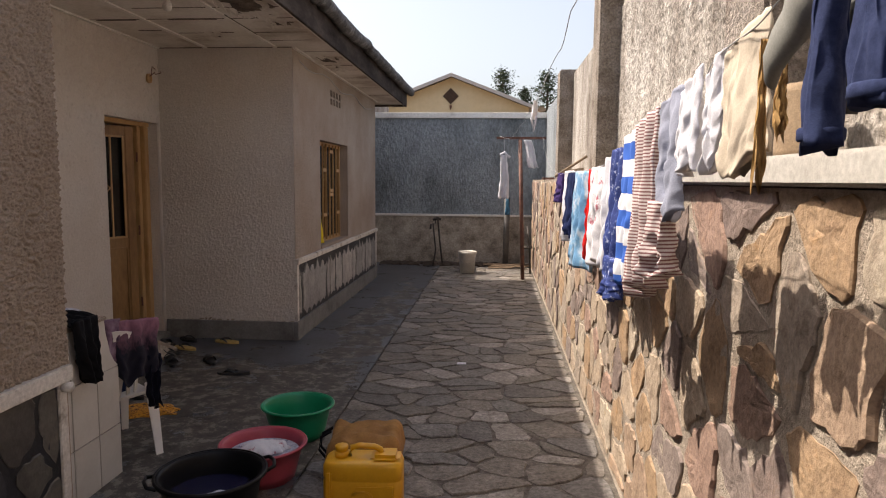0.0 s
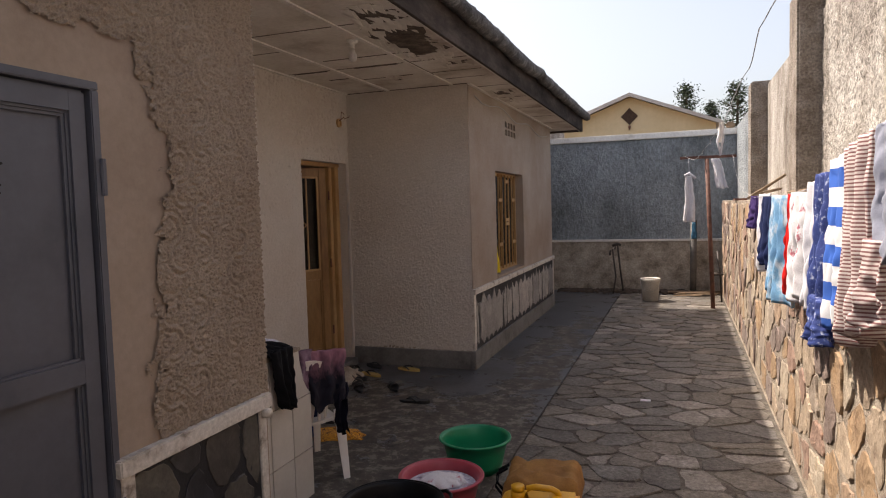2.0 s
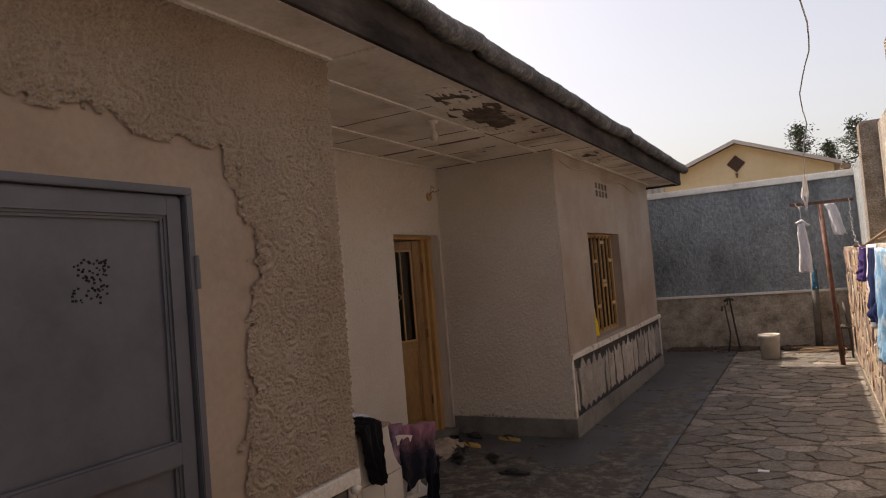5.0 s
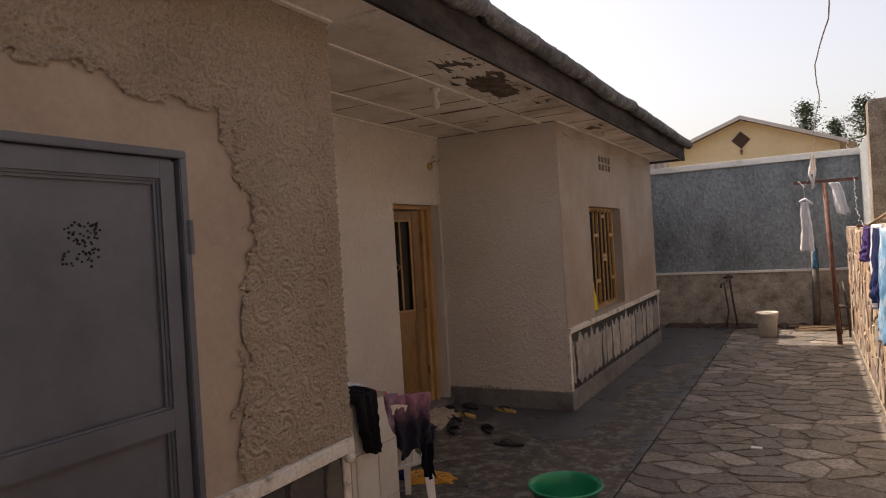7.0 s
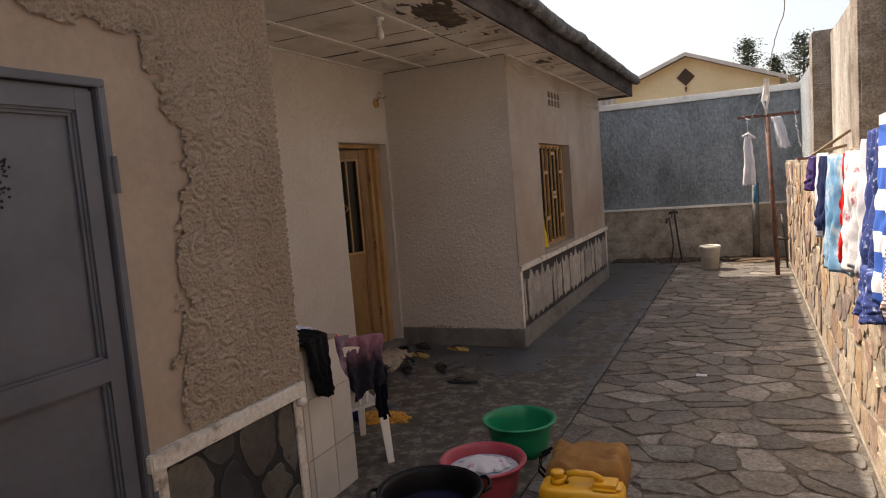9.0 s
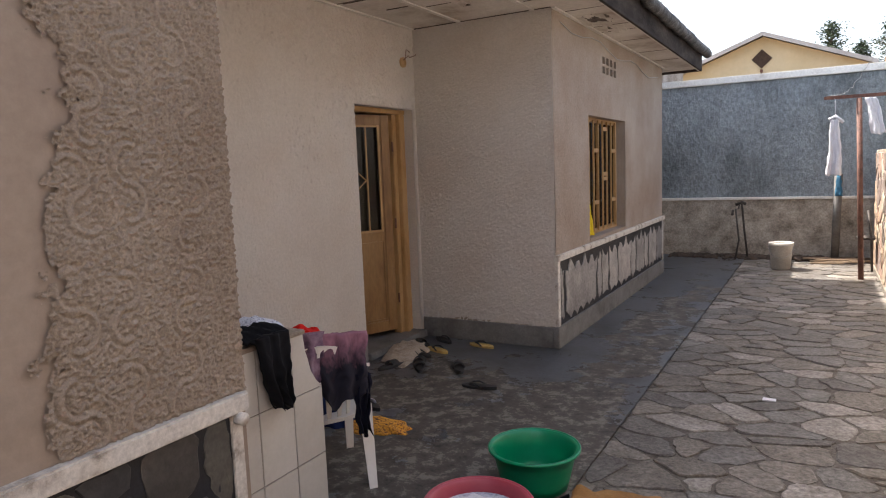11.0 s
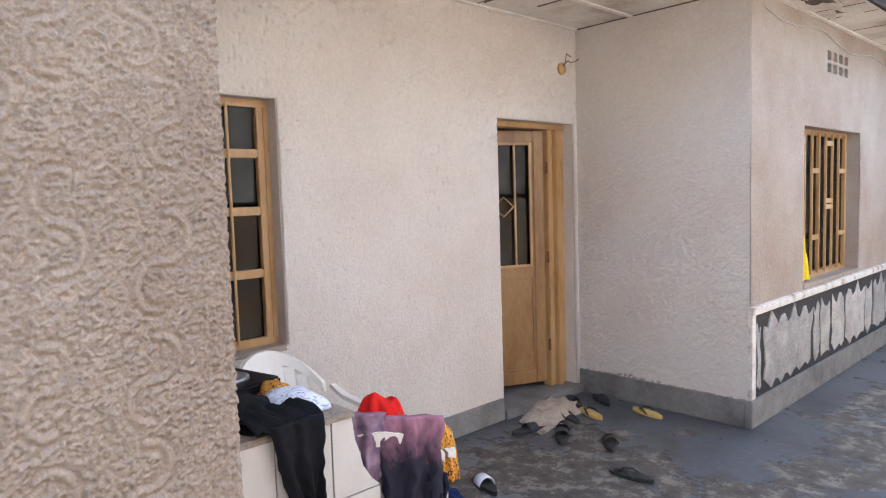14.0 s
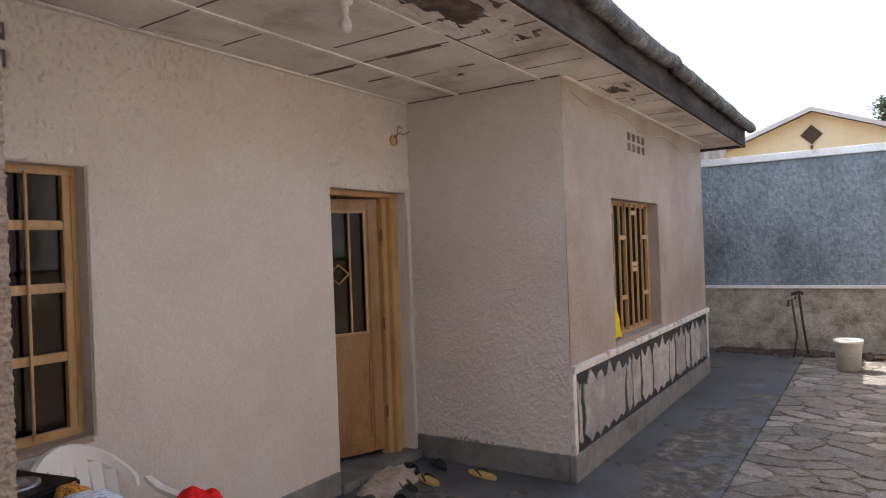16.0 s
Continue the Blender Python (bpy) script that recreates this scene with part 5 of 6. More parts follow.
# ---- white plastic chairs ----
def plastic_chair(label, at, rz, group):
    c = empty("plastic_chair", label, "chair", group, at, rz)
    bm = bmesh.new()
    n = 12
    rings = []
    for k in range(n + 1):
        v = -0.21 + 0.43 * k / n
        rings.append([(u * (0.235 - 0.02 * (k == 0)), v, 0.425 - 0.018 * (1 - (u * u)) + 0.02 * (v / 0.22) ** 2 * (v > 0) * -1 + (0 if t else -0.02))
                      for t in (1, 0) for u in ([-1, -0.6, -0.2, 0.2, 0.6, 1] if t else [1, 0.6, 0.2, -0.2, -0.6, -1])])
    ring_mesh(bm, rings)
    part("seat", bm, WHITEP, c, smooth=False)
    part("seat_apron", boxes((-0.225, 0.225, 0.20, 0.222, 0.36, 0.405), (-0.235, -0.22, -0.2, 0.2, 0.37, 0.41), (0.22, 0.235, -0.2, 0.2, 0.37, 0.41), bevel=0.004), WHITEP, c)

    def back_at(a, z):
        lean = (z - 0.42) * 0.30
        r = 0.255
        return Vector((r * math.sin(a), -0.02 - 0.20 * math.cos(a) - lean, z))

    # rounded top rim of the backrest
    bm = bmesh.new()
    rings = []
    for k in range(25):
        s = -1 + 2 * k / 24
        a = s * 1.18
        zt = 0.66 + 0.23 * math.cos(s * 1.35)
        zb = zt - 0.048 - 0.02 * (1 - abs(s))
        o, i = back_at(a, zt), back_at(a, zb)
        d = Vector((math.sin(a), -math.cos(a), 0)) * 0.012
        rings.append([o + d, o - d, i - d, i + d])
    ring_mesh(bm, rings)
    back = part("backrest_rim", bm, WHITEP, c, smooth=False)
    for k in range(7):
        s = -0.72 + 0.24 * k
        a = s * 0.95
        bm = bmesh.new()
        rings = []
        for z in (0.42, 0.55, 0.66, 0.66 + 0.23 * math.cos(s * 1.2) - 0.06):
            w = 0.010 + 0.05 * (z - 0.42)
            p, q = back_at(a - w / 0.255, z), back_at(a + w / 0.255, z)
            d = Vector((math.sin(a), -math.cos(a), 0)) * 0.004
            rings.append([p + d, p - d, q - d, q + d])
        ring_mesh(bm, rings)
        part("back_slat", bm, WHITEP, c)
    for sx in (-1, 1):
        bm = bmesh.new()
        rings = []
        for y, z, w in ((-0.16, 0.70, 0.03), (-0.05, 0.665, 0.045), (0.10, 0.655, 0.05), (0.20, 0.65, 0.05), (0.245, 0.635, 0.045), (0.262, 0.60, 0.04)):
            rings.append([(sx * (0.275 - w / 2), y, z), (sx * (0.275 + w / 2), y, z - 0.006), (sx * (0.275 + w / 2), y - 0.004, z - 0.026), (sx * (0.275 - w / 2), y - 0.004, z - 0.022)])
        ring_mesh(bm, rings)
        part("armrest", bm, WHITEP, c, smooth=False)
        for y0, y1, z1, name in ((0.245, 0.27, 0.63, "front_leg"), (-0.17, -0.27, 0.46, "back_leg")):
            bm = bmesh.new()
            rings = []
            for k in range(6):
                s = k / 5
                y, z = y0 + (y1 - y0) * (1 - s), z1 * s
                w = 0.020 + 0.014 * s
                xx = sx * (0.25 - 0.0 * s)
                rings.append([(xx - w, y - 0.016, z), (xx + w, y - 0.016, z), (xx + w, y - 0.008, z), (xx + 0.6 * w, y + 0.016, z), (xx - 0.6 * w, y + 0.016, z), (xx - w, y - 0.008, z)])
            ring_mesh(bm, rings)
            part(name, bm, WHITEP, c)
    return c


against = plastic_chair("white plastic armchair with a fan-slotted back, against the pale wall", (-2.66, 3.41, 0), -90, "white plastic chairs")
against.scale.z = 0.97
heaped = plastic_chair("white plastic armchair heaped with clothes, its back turned to the yard", (-2.13, 3.46, 0), 50, "white plastic chairs")
heaped.scale.z = 0.88
heap("crumpled_shirt", (-2.18, 3.52, 0.36), (0.19, 0.19, 0.30), C_NAVY, "crumpled dark shirt heaped on a plastic chair", "clothing", 21, power=0.6)
heap("red_cloth", (-2.15, 3.47, 0.60), (0.13, 0.11, 0.20), C_RED, "bright red cloth on top of a crumpled dark shirt", "clothing", 22, power=0.7)
heap("gold_cloth", (-1.98, 3.66, 0.44), (0.06, 0.06, 0.24), C_GOLD, "gold and brown print cloth over the chair edge", "clothing", 23)


def draped(name, a, b, zt, zb, mat, label, seed, thick=0.03, taper=0.95, parent=None):
    """A cloth over a rail from a to b (points in plan), hanging on the near side."""
    a, b = Vector((*a, 0)), Vector((*b, 0))
    ob = garment(name, -(b - a).length / 2, (b - a).length / 2, zt, zb, 0, mat, label, seed, taper=taper, folds=5, depth=0.03, hem=0.10)
    mid = (a + b) / 2
    ob.matrix_basis = pose(mid.x, mid.y, 0, 0, 0, math.degrees(math.atan2((b - a).y, (b - a).x)) - 90)
    return ob


blouse = draped("draped_blouse", (-1.87, 3.25), (-1.71, 3.41), 0.83, 0.50, C_OMBRE, "purple and black blouse over the back of a plastic chair", 31, taper=1.0)
s = draped("blouse_sleeve", (-2.00, 3.09), (-1.83, 3.26), 0.85, 0.54, C_MAUVE, "mauve gathered sleeve", 35, taper=0.62)
s.parent, s.matrix_parent_inverse = blouse, blouse.matrix_basis.inverted()
del s["category"]
draped("draped_sleeve", (-1.76, 3.36), (-1.70, 3.42), 0.62, 0.32, C_INK, "dark sleeve hanging from a plastic chair", 33, taper=0.7)
heap("gold_cloth", (-2.22, 4.15, 0.0), (0.25, 0.13, 0.035), C_GOLD, "gold and brown print cloth on the floor", "clothing", 24)
heap("dark_cloth", (-2.5, 4.12, 0.0), (0.18, 0.12, 0.07), C_NAVY, "dark cloth on the floor behind a chair", "clothing", 26)


# ---- washing basins, jerrycan, bag ----
def basin(name, at, r, h, mat, label, water=None, level=0.5, handles=False):
    b = empty(name, label, "basin", "washing basins", at)
    bm = bmesh.new()
    t = 0.005
    lathe(bm, [(r * 0.72, 0.0), (r * 0.78, h * 0.25), (r * 0.86, h * 0.6), (r * 0.93, h * 0.95), (r * 1.0, h * 0.955), (r * 1.005, h * 0.985), (r * 0.985, h), (r * 0.93, h * 0.992),
               (r * 0.91, h * 0.94), (r * 0.875, h * 0.88), (r * 0.855, h * 0.60), (r * 0.77, h * 0.25), (r * 0.70, t), (0.001, t)], 56)
    part("basin_shell", bm, mat, b, smooth=True)
    bm = bmesh.new()
    lip = [(r * 0.995, h * 0.945), (r * 1.028, h * 0.950), (r * 1.034, h * 0.985), (r * 1.018, h * 1.012), (r * 0.985, h * 1.012), (r * 0.975, h * 0.99), (r * 0.995, h * 0.945)]
    ring_mesh(bm, [[(q * math.cos(a), q * math.sin(a), z) for a in (2 * math.pi * k / 56 for k in range(56))] for q, z in lip], cap0=False, cap1=False)
    part("basin_rim", bm, mat, b, "rolled plastic rim", smooth=True)
    if water:
        bm = bmesh.new()
        lathe(bm, [(r * (0.72 + 0.15 * level), h * level - 0.01), (r * (0.73 + 0.15 * level), h * level), (0.001, h * level)], 40)
        part("wash_water", bm, water, b, smooth=False)
    if handles:
        for s in (-1, 1):
            bm = bmesh.new()
            tube(bm, [(s * r * 0.97, -0.075, h * 0.95), (s * (r + 0.03), -0.06, h * 0.985), (s * (r + 0.04), 0, h), (s * (r + 0.03), 0.06, h * 0.985), (s * r * 0.97, 0.075, h * 0.95)], 0.009)
            part("handle", bm, mat, b, smooth=True)
    return b


basin("basin", (-1.035, 3.84, 0), 0.222, 0.205, GREENP, "empty green plastic basin on the worn floor")
basin("basin", (-1.045, 3.24, 0), 0.228, 0.195, PINKP, "pink plastic basin full of soapy washing", WATER, 0.72)
b = basin("basin", (-1.10, 2.71, 0), 0.245, 0.27, BLACKP, "large black plastic basin of dark wash water", DARKWATER, 0.6, True)
b.matrix_basis = pose(-1.10, 2.71, 0, 0, 0, 30)
heap("soaking_cloth", (-1.05, 3.27, 0.145), (0.13, 0.10, 0.035), C_FLORAL, "pale print washing soaking in the pink basin", "clothing", 41)
heap("soaking_cloth", (-1.03, 2.66, 0.165), (0.09, 0.035, 0.03), C_WHITE, "white cloth floating in the black basin", "clothing", 42)

can = empty("jerrycan", "yellow plastic jerrycan with moulded handle on the paving", "jerrycan", at=(-0.41, 2.83, 0), rz=3)
bm = bmesh.new()
w, d, h = 0.185, 0.085, 0.345
prof = []
for z, s in ((0.0, 0.94), (0.012, 1.0), (0.10, 1.0), (0.104, 0.985), (0.112, 0.985), (0.116, 1.0), (0.24, 1.0), (0.244, 0.985), (0.252, 0.985), (0.256, 1.0), (0.315, 1.0), (0.335, 0.96), (0.345, 0.88)):
    ring = []
    for i in range(40):
        a = 2 * math.pi * (i + 0.5) / 40
        c, s2 = math.cos(a), math.sin(a)
        p = 6
        rr = (abs(c) ** p + abs(s2) ** p) ** (-1 / p)
        ring.append((w * s * rr * c, d * s * rr * s2, z))
    prof.append(ring)
ring_mesh(bm, prof)
part("can_body", bm, YELLOWP, can, smooth=True)
part("can_shoulder", boxes((0.035, 0.172, -0.062, 0.062, 0.335, 0.372), bevel=0.02), YELLOWP, can, smooth=False)
part("can_panel", boxes((-0.03, 0.15, -0.089, -0.080, 0.05, 0.23), (-0.165, -0.14, -0.093, -0.080, 0.02, 0.30), bevel=0.006), YELLOWP, can)
bm = bmesh.new()
lathe(bm, [(0.034, 0.34), (0.034, 0.372), (0.026, 0.375), (0.026, 0.35)], 24, (-0.105, 0, 0))
part("can_neck", bm, YELLOWP, can, smooth=True)
bm = bmesh.new()
lathe(bm, [(0.030, 0.374), (0.031, 0.400), (0.026, 0.404), (0.001, 0.404)], 24, (-0.105, 0, 0))
part("can_cap", bm, YELLOWP, can, "yellow screw cap", smooth=True)
bm = bmesh.new()
tube(bm, [(-0.07, 0, 0.35), (-0.055, 0, 0.392), (-0.02, 0, 0.402), (0.05, 0, 0.398), (0.075, 0, 0.385), (0.085, 0, 0.36)], [0.014, 0.016, 0.015, 0.015, 0.016, 0.016], 10)
part("can_handle", bm, YELLOWP, can, smooth=True)
bm = bmesh.new()
for s in (1, 0.8):
    tube(bm, [(-0.0 + 0.05 * s * math.cos(a) + 0.0, -0.0905, 0.175 + 0.028 * s * math.sin(a)) for a in (2 * math.pi * i / 24 for i in range(25))], 0.0022, 5)
part("moulded_badge", bm, YELLOWP, can, smooth=True)

can.scale.z = 0.92
bag = empty("canvas_bag", "tan canvas bag lying folded on the paving", "bag", at=(-0.50, 3.33, 0), rz=4)
bag.scale.z = 1.5
rings = []
for k in range(24):
    v = k / 23
    ring = []
    for i in range(36):
        a = 2 * math.pi * i / 36
        c, s = math.cos(a), math.sin(a)
        rr = (abs(c) ** 5 + abs(s) ** 5) ** (-1 / 5)
        e = (1 - (2 * v - 1) ** 8) ** 0.5 * 0.94 + 0.06
        y = 0.16 * rr * c * (0.9 + 0.1 * e)
        z = 0.085 + 0.085 * rr * s * e + (0.018 * noise.noise((v * 5, c * 2, 4)) + 0.008 * math.sin(c * 16 + v * 5 + 3 * noise.noise((v * 3, c, 7)))) * (s > 0)
        ring.append((-0.20 + 0.40 * v + 0.015 * noise.noise((c * 2, s * 2, v)), y, max(0, z)))
    rings.append(ring)
bm = bmesh.new()
ring_mesh(bm, rings)
part("bag_body", bm, TANBAG, bag, smooth=True)
for k in range(2):
    bm = bmesh.new()
    tube(bm, [(-0.20, -0.02 + 0.05 * k, 0.05), (-0.25, -0.04 + 0.05 * k, 0.10), (-0.245, -0.02 + 0.06 * k, 0.14), (-0.19, 0.0 + 0.05 * k, 0.16)], 0.006)
    part("bag_strap", bm, C_BLACK, bag, "striped cord strap")


# ---- footwear by the door ----
def slipper(label, x, y, rz, sole, strap, z=0.0, flip=0):
    s = empty("slipper", label, "sandal", "footwear by the door", (x, y, z), rz)
    s.scale = (1.05, 1.06, 1.05)
    bm = bmesh.new()
    outline = []
    for i in range(28):
        a = 2 * math.pi * i / 28
        v = math.sin(a)
        outline.append(((0.040 + 0.010 * v) * math.cos(a) + 0.006 * v, 0.13 * v))
    ring_mesh(bm, [[(x * 0.96, y * 0.98, 0.0) for x, y in outline], [(x, y, 0.004) for x, y in outline], [(x, y, 0.016 + 0.006 * (y < -0.04)) for x, y in outline],
                   [(x * 0.95, y * 0.98, 0.018 + 0.006 * (y < -0.04)) for x, y in outline]])
    part("sole", bm, sole, s, smooth=False)
    bm = bmesh.new()
    if flip:
        for q in (-1, 1):
            tube(bm, [(0.004, 0.075, 0.018), (q * 0.018, 0.05, 0.036), (q * 0.036, 0.01, 0.036), (q * 0.043, -0.03, 0.016)], [0.004, 0.007, 0.007, 0.005], 7)
    else:
        rings = []
        for i in range(9):
            a = math.pi * i / 8
            p = (0.047 * math.cos(a), 0.0, 0.012 + 0.045 * math.sin(a))
            rings.append([(p[0], -0.02 - 0.0, p[2]), (p[0], 0.065 - 0.01, p[2] * 0.92), (p[0] * 0.93, 0.065 - 0.01, p[2] * 0.92 - 0.003), (p[0] * 0.93, -0.02, p[2] - 0.003)])
        ring_mesh(bm, rings)
    part("strap", bm, strap, s, smooth=True)


slipper("black and yellow rubber flip-flop on the grey floor", -2.72, 5.80, 70, YELLOWRUB, BLACKRUB, 0, 1)
slipper("yellow rubber flip-flop on the grey floor", -2.43, 6.08, 78, YELLOWRUB, BLACKRUB, 0, 1)
slipper("black flip-flop beside the plinth", -2.84, 6.12, 60, BLACKRUB, BLACKRUB, 0, 1)
slipper("black rubber slipper near the door", -2.97, 5.93, 65, BLACKRUB, BLACKRUB)
slipper("black strappy sandal near the mat", -2.68, 5.42, 20, BLACKRUB, BLACKRUB)
slipper("black and white strappy sandal", -2.60, 5.30, 35, BLACKRUB, BLACKRUB)
slipper("dark brown slipper near the mat", -2.84, 5.24, -10, BLACKRUB, BLACKRUB)
slipper("black rubber slipper lying alone", -2.30, 5.40, 40, BLACKRUB, BLACKRUB)
slipper("worn black flip-flop lying alone", -1.95, 5.06, 95, BLACKRUB, BLACKRUB, 0, 1)
slipper("black and white striped slipper by the gold cloth", -2.47, 4.42, 70, BLACKRUB, C_WHITE)
slipper("dark flip-flop near the mat", -2.80, 5.62, 80, BLACKRUB, BLACKRUB, 0, 1)
heap("door_mat", (-2.95, 5.62, 0.0), (0.19, 0.40, 0.06), MAT, "shaggy beige mat bunched on the door step", "mat", 51, rot=0.35, height_noise=0.5)

# ---- lamp, socket, wiring ----
lamp = empty("ceiling_bulb", "bare frosted bulb in a white holder under the soffit", "lamp", at=(-2.02, 4.27, CEIL))
bm = bmesh.new()
lathe(bm, [(0.04, -0.001), (0.04, -0.018), (0.02, -0.022), (0.018, -0.06), (0.001, -0.06)], 20)
part("lamp_holder", bm, BATTEN, lamp, smooth=True)
bm = bmesh.new()
lathe(bm, [(0.013, -0.06), (0.015, -0.075), (0.028, -0.10), (0.032, -0.125), (0.024, -0.148), (0.001, -0.156)], 24)
part("bulb", bm, BULBM, lamp, smooth=True)
box_ = empty("junction_box", "open round junction box with loose wires on the pale wall", "junction box", at=(XM + 0.012, 6.07, 2.55))
bm = bmesh.new()
rings = [[(x, r * math.cos(a), r * math.sin(a)) for a in (2 * math.pi * i / 24 for i in range(24))] for x, r in ((0.0, 0.045), (0.018, 0.045), (0.018, 0.035), (0.004, 0.034))]
ring_mesh(bm, rings)
part("box_rim", bm, OCHRE, box_, smooth=False)
bm = bmesh.new()
tube(bm, [(0.015, 0.0, 0.02), (0.05, 0.03, 0.06), (0.03, 0.08, 0.05), (0.06, 0.13, 0.07), (0.04, 0.17, 0.09)], 0.004, 6)
tube(bm, [(0.015, 0.03, 0.03), (0.01, 0.06, 0.12), (0.02, 0.10, 0.10)], 0.004, 6)
part("loose_wire", bm, RUST, box_, smooth=True)
bm = bmesh.new()
tube(bm, [(XM + 0.08, 3.3, CEIL - 0.01), (XM + 0.12, 3.6, CEIL - 0.02), (XM + 0.16, 3.75, CEIL - 0.05), (XM + 0.15, 3.95, CEIL - 0.03), (XM + 0.2, 4.3, CEIL - 0.008)], 0.004, 6)
tagged(part("loose_wire", bm, WIREM, smooth=True), "loose grey wire under the soffit", "wire")
bm = bmesh.new()
pts = [(XW + 0.012, 6.45 + 0.3 * k, CEIL - 0.09 - 0.04 * math.sin(k * 1.3) - 0.008 * k) for k in range(14)]
tube(bm, pts, 0.004, 6)
tagged(part("wall_wire", bm, WIREM, smooth=True), "thin wire looped along the wing wall", "wire")
garment("net_bag", 7.245, 7.33, 1.36, 0.87, XW - 0.055, C_YELLOW, "yellow net bag hanging on the window bars", 61, "bag", taper=3.0, folds=4, depth=0.018, skew=0.10)

# ---- far end of the yard ----
post = empty("washing_line_post", "rusty steel T-post for washing lines on the paving", "post")
bm = bmesh.new()
tube(bm, [(0.645, 10.75, -0.02), (0.56, 10.75, 2.27)], 0.032, 14)
part("post_pole", bm, RUST, post, smooth=True)
part("crossbar", boxes((0.18, 0.97, 10.73, 10.77, 2.275, 2.315), bevel=0.004), RUST, post)
bm = bmesh.new()
tube(bm, [(0.38, 12.35, -0.02), (0.40, 12.35, 1.30)], 0.055, 14)
tagged(part("grey_post", bm, GREYPOLE, smooth=True), "thick grey post by the blue wall", "post")
tap = empty("standpipe", "rusty garden tap on a pair of bent pipes", "tap")
bm = bmesh.new()
tube(bm, [(-0.80, 12.30, -0.02), (-0.86, 12.32, 0.45), (-0.90, 12.33, 0.86), (-0.93, 12.33, 0.88), (-0.95, 12.30, 0.80)], 0.016)
tube(bm, [(-0.98, 12.20, -0.02), (-0.93, 12.25, 0.30), (-0.99, 12.30, 0.80)], 0.014)
part("pipe", bm, DARKIRON, tap, smooth=True)
bm = bmesh.new()
tube(bm, [(-0.99, 12.29, 0.86), (-0.90, 12.29, 0.90), (-0.84, 12.30, 0.87)], 0.024)
tube(bm, [(-1.02, 12.26, 0.78), (-1.03, 12.22, 0.70)], 0.02)
part("tap_head", bm, DARKIRON, tap, smooth=True)
bucket = empty("bucket", "dirty white plastic bucket with a wire handle on the paving", "bucket", at=(-0.30, 11.45, -0.005))
bm = bmesh.new()
lathe(bm, [(0.125, 0.0), (0.150, 0.33), (0.162, 0.332), (0.162, 0.375), (0.155, 0.378), (0.150, 0.36), (0.143, 0.30), (0.12, 0.008), (0.001, 0.008)], 40)
part("bucket_shell", bm, BUCKETM, bucket, smooth=True)
bm = bmesh.new()
tube(bm, [(0.158 * math.cos(a), -0.05 - 0.115 * abs(math.sin(a)), 0.33 - 0.16 * math.sin(a)) for a in (math.pi * i / 16 for i in range(17))], 0.003, 6)
part("bucket_handle", bm, WIREM, bucket, smooth=True)
frame_ = empty("broken_chair", "dark broken chair frame against the stone wall", "chair", at=(0.80, 11.4, 0))
bm = bmesh.new()
tube(bm, [(0, 0, 0.0), (-0.02, 0.02, 0.45), (-0.06, 0.1, 0.82)], 0.015)
tube(bm, [(-0.1, 0.3, 0.0), (-0.12, 0.3, 0.45), (-0.14, 0.3, 0.80)], 0.015)
part("chair_leg", bm, DARKIRON, frame_, smooth=True)
part("chair_seat", boxes((-0.18, 0.03, -0.02, 0.32, 0.43, 0.46), (-0.17, -0.12, 0.05, 0.3, 0.62, 0.80), bevel=0.01), DARKIRON, frame_)
bm = bmesh.new()
for k in range(420):
    x, y = rng.uniform(-2.0, 0.82), 12.60 - abs(rng.gauss(0, 0.13))
    s = rng.uniform(0.02, 0.075)
    bmesh.ops.create_icosphere(bm, subdivisions=1, radius=s, matrix=pose(x, y, -0.01 + 0.2 * s, rng.uniform(0, 90), 0, rng.uniform(0, 90)) @ Matrix.Diagonal((1.6, 0.8, 0.6, 1)))
tagged(part("rubble", bm, RUBBLE), "brown rubble and dead leaves along the foot of the wall", "rubble", "", "stuff")
bm = bmesh.new()
for k in range(16):
    x, y, a = rng.uniform(0.15, 0.8), rng.uniform(11.9, 12.5), rng.uniform(-0.5, 0.5)
    tube(bm, [(x - 0.22, y - 0.1 * a, 0.015 + 0.01 * (k % 4)), (x + 0.22, y + 0.1 * a, 0.02 + 0.012 * (k % 4))], 0.012, 6)
tagged(part("scrap_sticks", bm, WOOD), "scrap sticks on the ground by the blue wall", "scrap wood", "", "stuff")
garment("teal_cloth", 12.20, 12.42, 1.40, 0.98, 0.40, C_TEAL, "small teal denim cloth on the grey post", 71, folds=4, taper=0.8).matrix_basis = pose(0, 0, 0)
part_ = garment("white_cloth", -0.05, 0.05, 2.02, 1.32, 0, C_WHITE, "long white cloth knotted on the washing line post", 72, taper=1.7, folds=3)
part_.matrix_basis = pose(0.31, 10.7, 0, 0, 0, 90)
part_ = garment("white_cloth", -0.05, 0.07, 2.26, 1.82, 0, C_WHITE, "small white cloth on the washing line post", 73, taper=1.3, folds=3, skew=-0.10)
part_.matrix_basis = pose(0.69, 10.68, 0, 0, 0, 90)
bm = bmesh.new()
tube(bm, [(0.24, 10.7, 2.02), (0.31, 10.7, 2.06), (0.40, 10.7, 1.98)], 0.022, 8)
tube(bm, [(0.30, 10.74, 2.30), (0.31, 10.71, 2.04)], 0.004, 5)
part("cloth_knot", bm, C_WHITE, smooth=True)
tagged(bpy.data.objects["cloth_knot"], "white cloth knotted on the line post", "clothing")

# ---- washing lines ----


